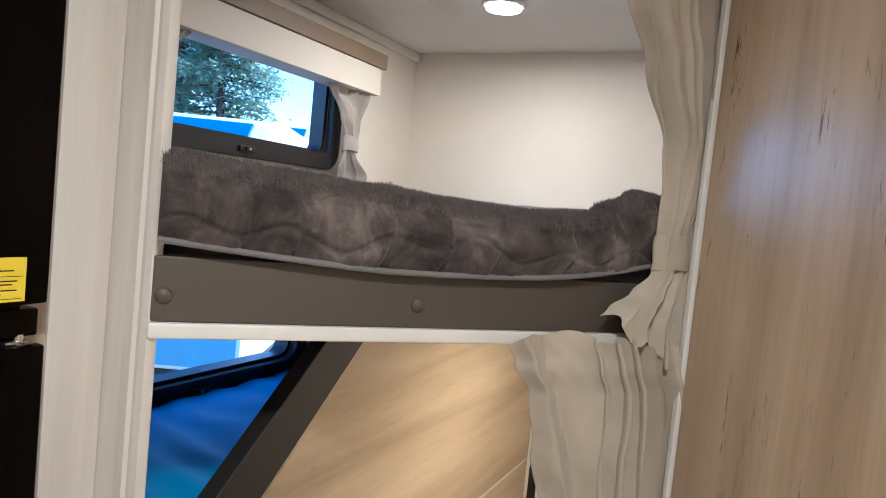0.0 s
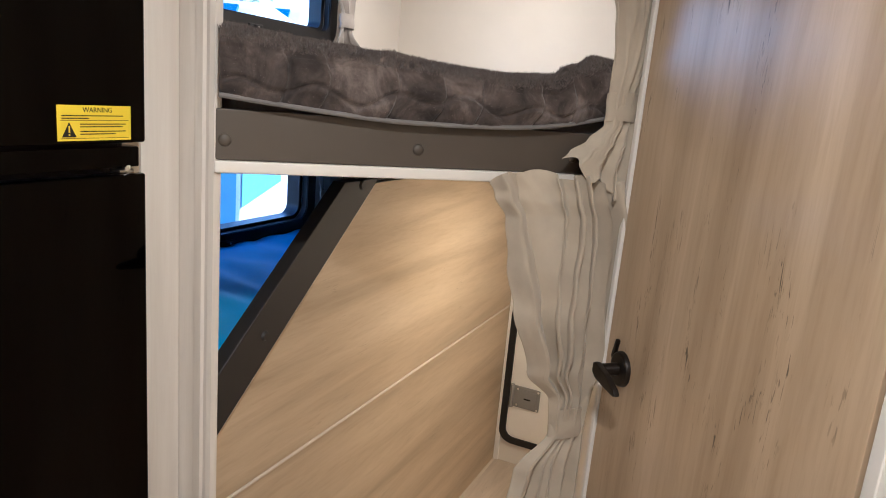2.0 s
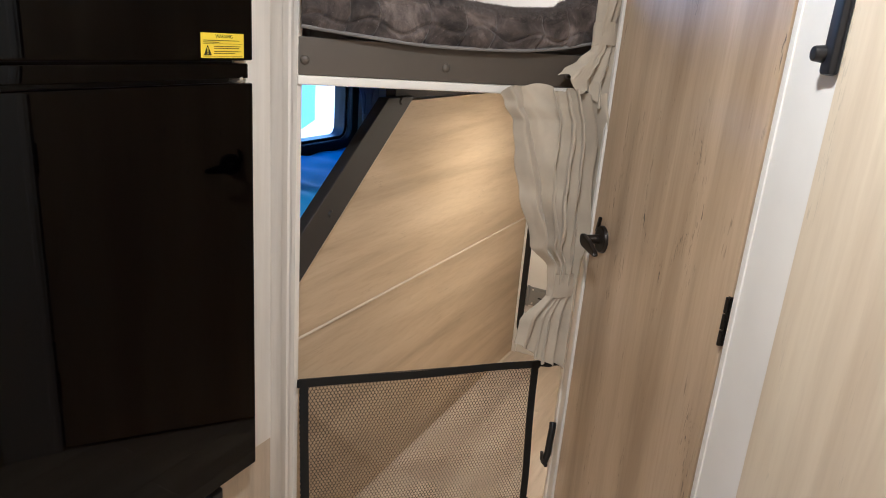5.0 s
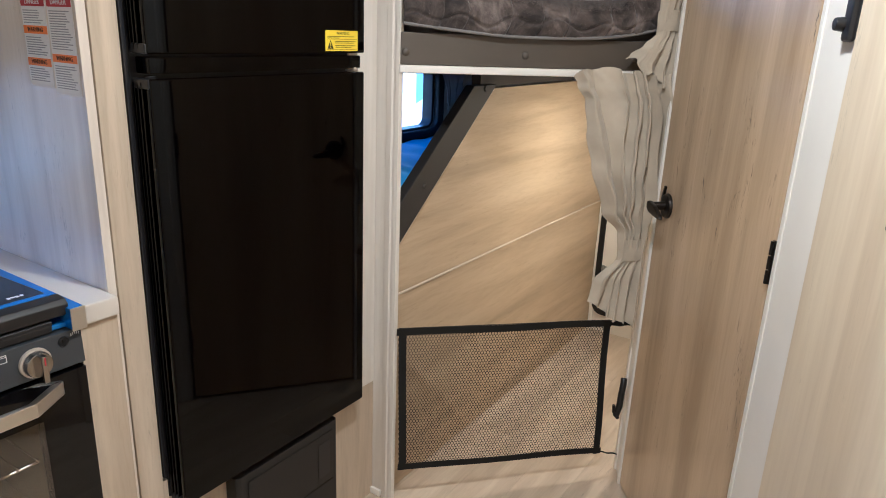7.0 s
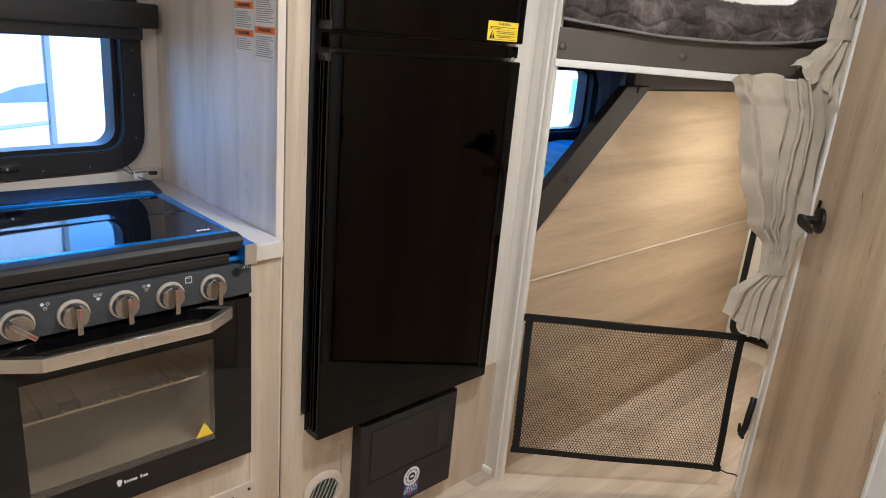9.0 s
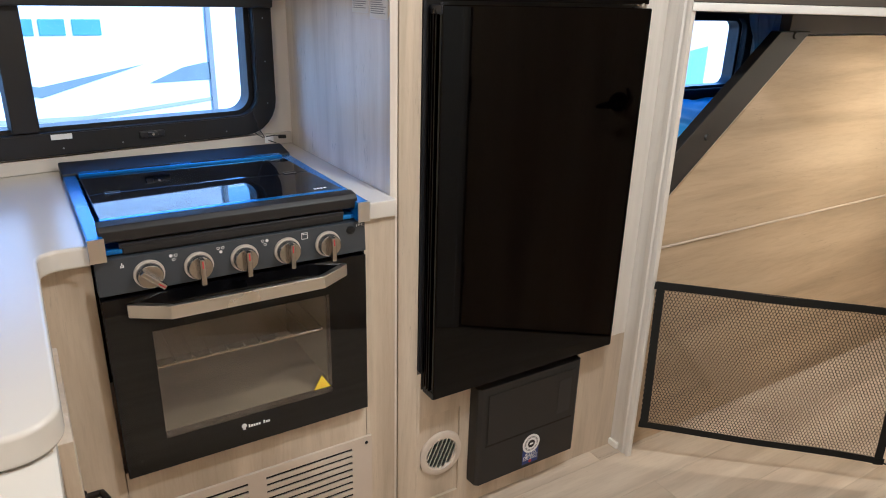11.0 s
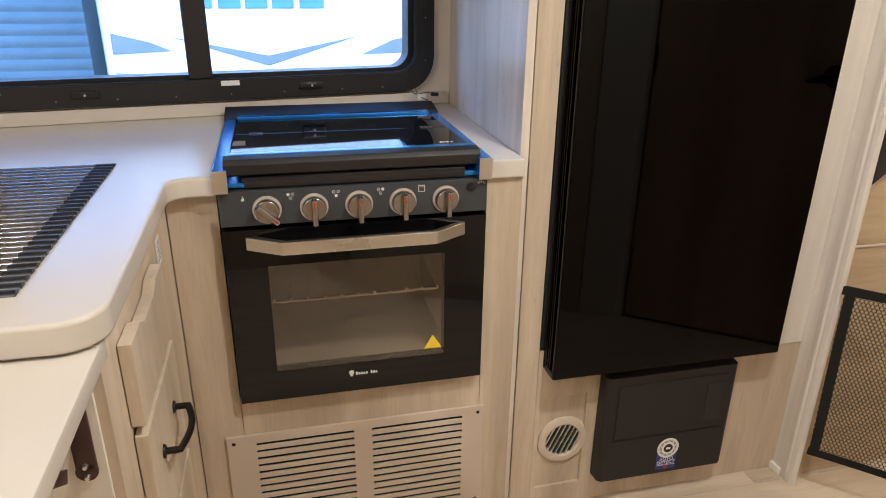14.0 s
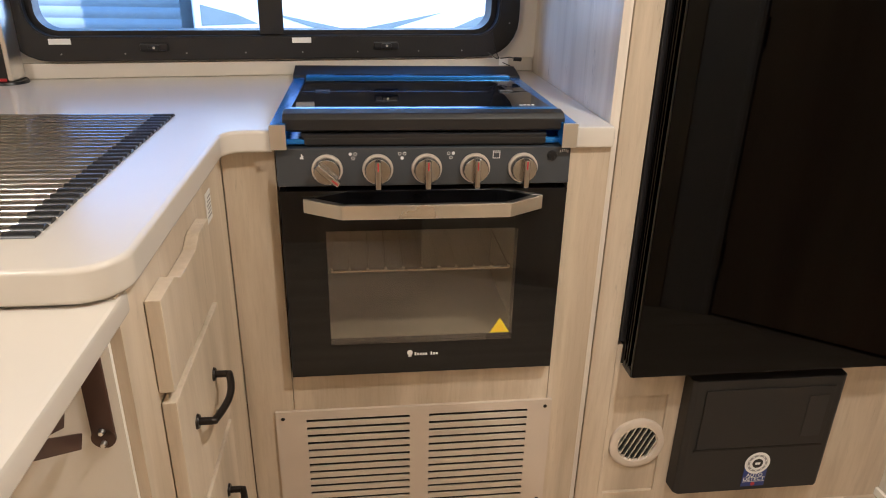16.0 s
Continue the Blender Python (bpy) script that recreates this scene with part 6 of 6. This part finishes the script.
def tree(x, y, h, r, seed):
    rr = random.Random(seed)
    t = thing("conifer_tree", (x, y, GZ), "tall green conifer behind the lot", "tree")
    bm = BM()
    add_rod(bm, (x, y, GZ), (x, y, GZ + h), 0.16, 12, 0.03)
    limbs = []
    for k in range(110):
        z = GZ + h * (0.10 + 0.88 * (k / 110))
        a = rr.uniform(0, 2 * pi)
        ln = r * (1.05 - k / 113) * rr.uniform(0.65, 1.1)
        e = Vector((x + ln * cos(a), y + ln * sin(a), z - 0.12 * ln))
        add_rod(bm, (x, y, z), e, 0.03, 5, 0.008)
        limbs.append((Vector((x, y, z)), e))
    part("trunk", bm, M_BARK, t)
    vs, fs = [], []
    for a, b in limbs:
        for q in range(190):
            k = rr.random() ** 0.6
            p = a.lerp(b, k) + Vector((rr.gauss(0, 0.16), rr.gauss(0, 0.16), rr.gauss(-0.05, 0.12)))
            d1 = Vector((rr.uniform(-1, 1), rr.uniform(-1, 1), rr.uniform(-0.6, 0.3))).normalized() * rr.uniform(0.10, 0.22)
            d2 = d1.cross(Vector((rr.uniform(-1, 1), rr.uniform(-1, 1), 1))).normalized() * rr.uniform(0.03, 0.07)
            i = len(vs)
            vs += [p - d2, p + d1 * 0.5 - d2 * 0.2, p + d1, p + d2]
            fs.append((i, i + 1, i + 2, i + 3))
    me = bpy.data.meshes.new("crown")
    me.from_pydata(vs, [], fs)
    me.materials.append(M_LEAF)
    cr = new("crown", me)
    cr.parent = t
    cr.matrix_parent_inverse = whole(t).inverted()


M_BARK = plain("bark", (0.10, 0.075, 0.055), 0.9, var=0.3, bump=0.5, fine=20)
lm = Mat("conifer_needles", (0.06, 0.10, 0.05), 0.6)
lm.color(lm.ramp(lm.noise(lm.coords(), 2.5, 3), (0.3, (0.17, 0.24, 0.18)), (0.7, (0.28, 0.34, 0.25))))
leaf_glow = lm.t.nodes.new("ShaderNodeBsdfTranslucent")
leaf_glow.inputs["Color"].default_value = (0.30, 0.40, 0.26, 1)
leaf_mix = lm.t.nodes.new("ShaderNodeMixShader")
leaf_mix.inputs[0].default_value = 0.5
lm.link(lm.b.outputs[0], leaf_mix.inputs[1])
lm.link(leaf_glow.outputs[0], leaf_mix.inputs[2])
lm.link(leaf_mix.outputs[0], lm.t.nodes["Material Output"].inputs["Surface"])
M_LEAF = lm.mat
tree(-12.2, 14.0, 9.5, 2.6, 5)
tree(-14.2, 14.4, 8.6, 2.3, 6)

# ---------------------------------------------------------------- floor planks
def planks():
    fl = bpy.data.objects["floor"]
    wd, ln = 0.152, 1.22
    meshes = {}
    rows = int(2.42 / wd) + 1
    for i in range(rows):
        x0 = WALL + i * wd
        off = -1.9 - ((i * 0.47) % 1.0) * ln
        y = off
        while y < REAR:
            a, b = max(y, -1.888), min(y + ln, REAR - 0.001)
            if b - a > 0.02 and x0 < 2.12:
                key = (round(b - a, 3))
                if key not in meshes:
                    bm = BM()
                    add_box(bm, (0.0002, 0.0002, -0.0038), (wd - 0.0002, b - a - 0.0002, 0.0), 0.0004, None, 1)
                    me = bpy.data.meshes.new("plank")
                    bm.to_mesh(me)
                    bm.free()
                    me.materials.append(M_PLANK)
                    meshes[key] = me
                ob = new("plank", meshes[key])
                ob.location = (x0, a, 0.0)
                ob.parent = fl
            y += ln


planks()
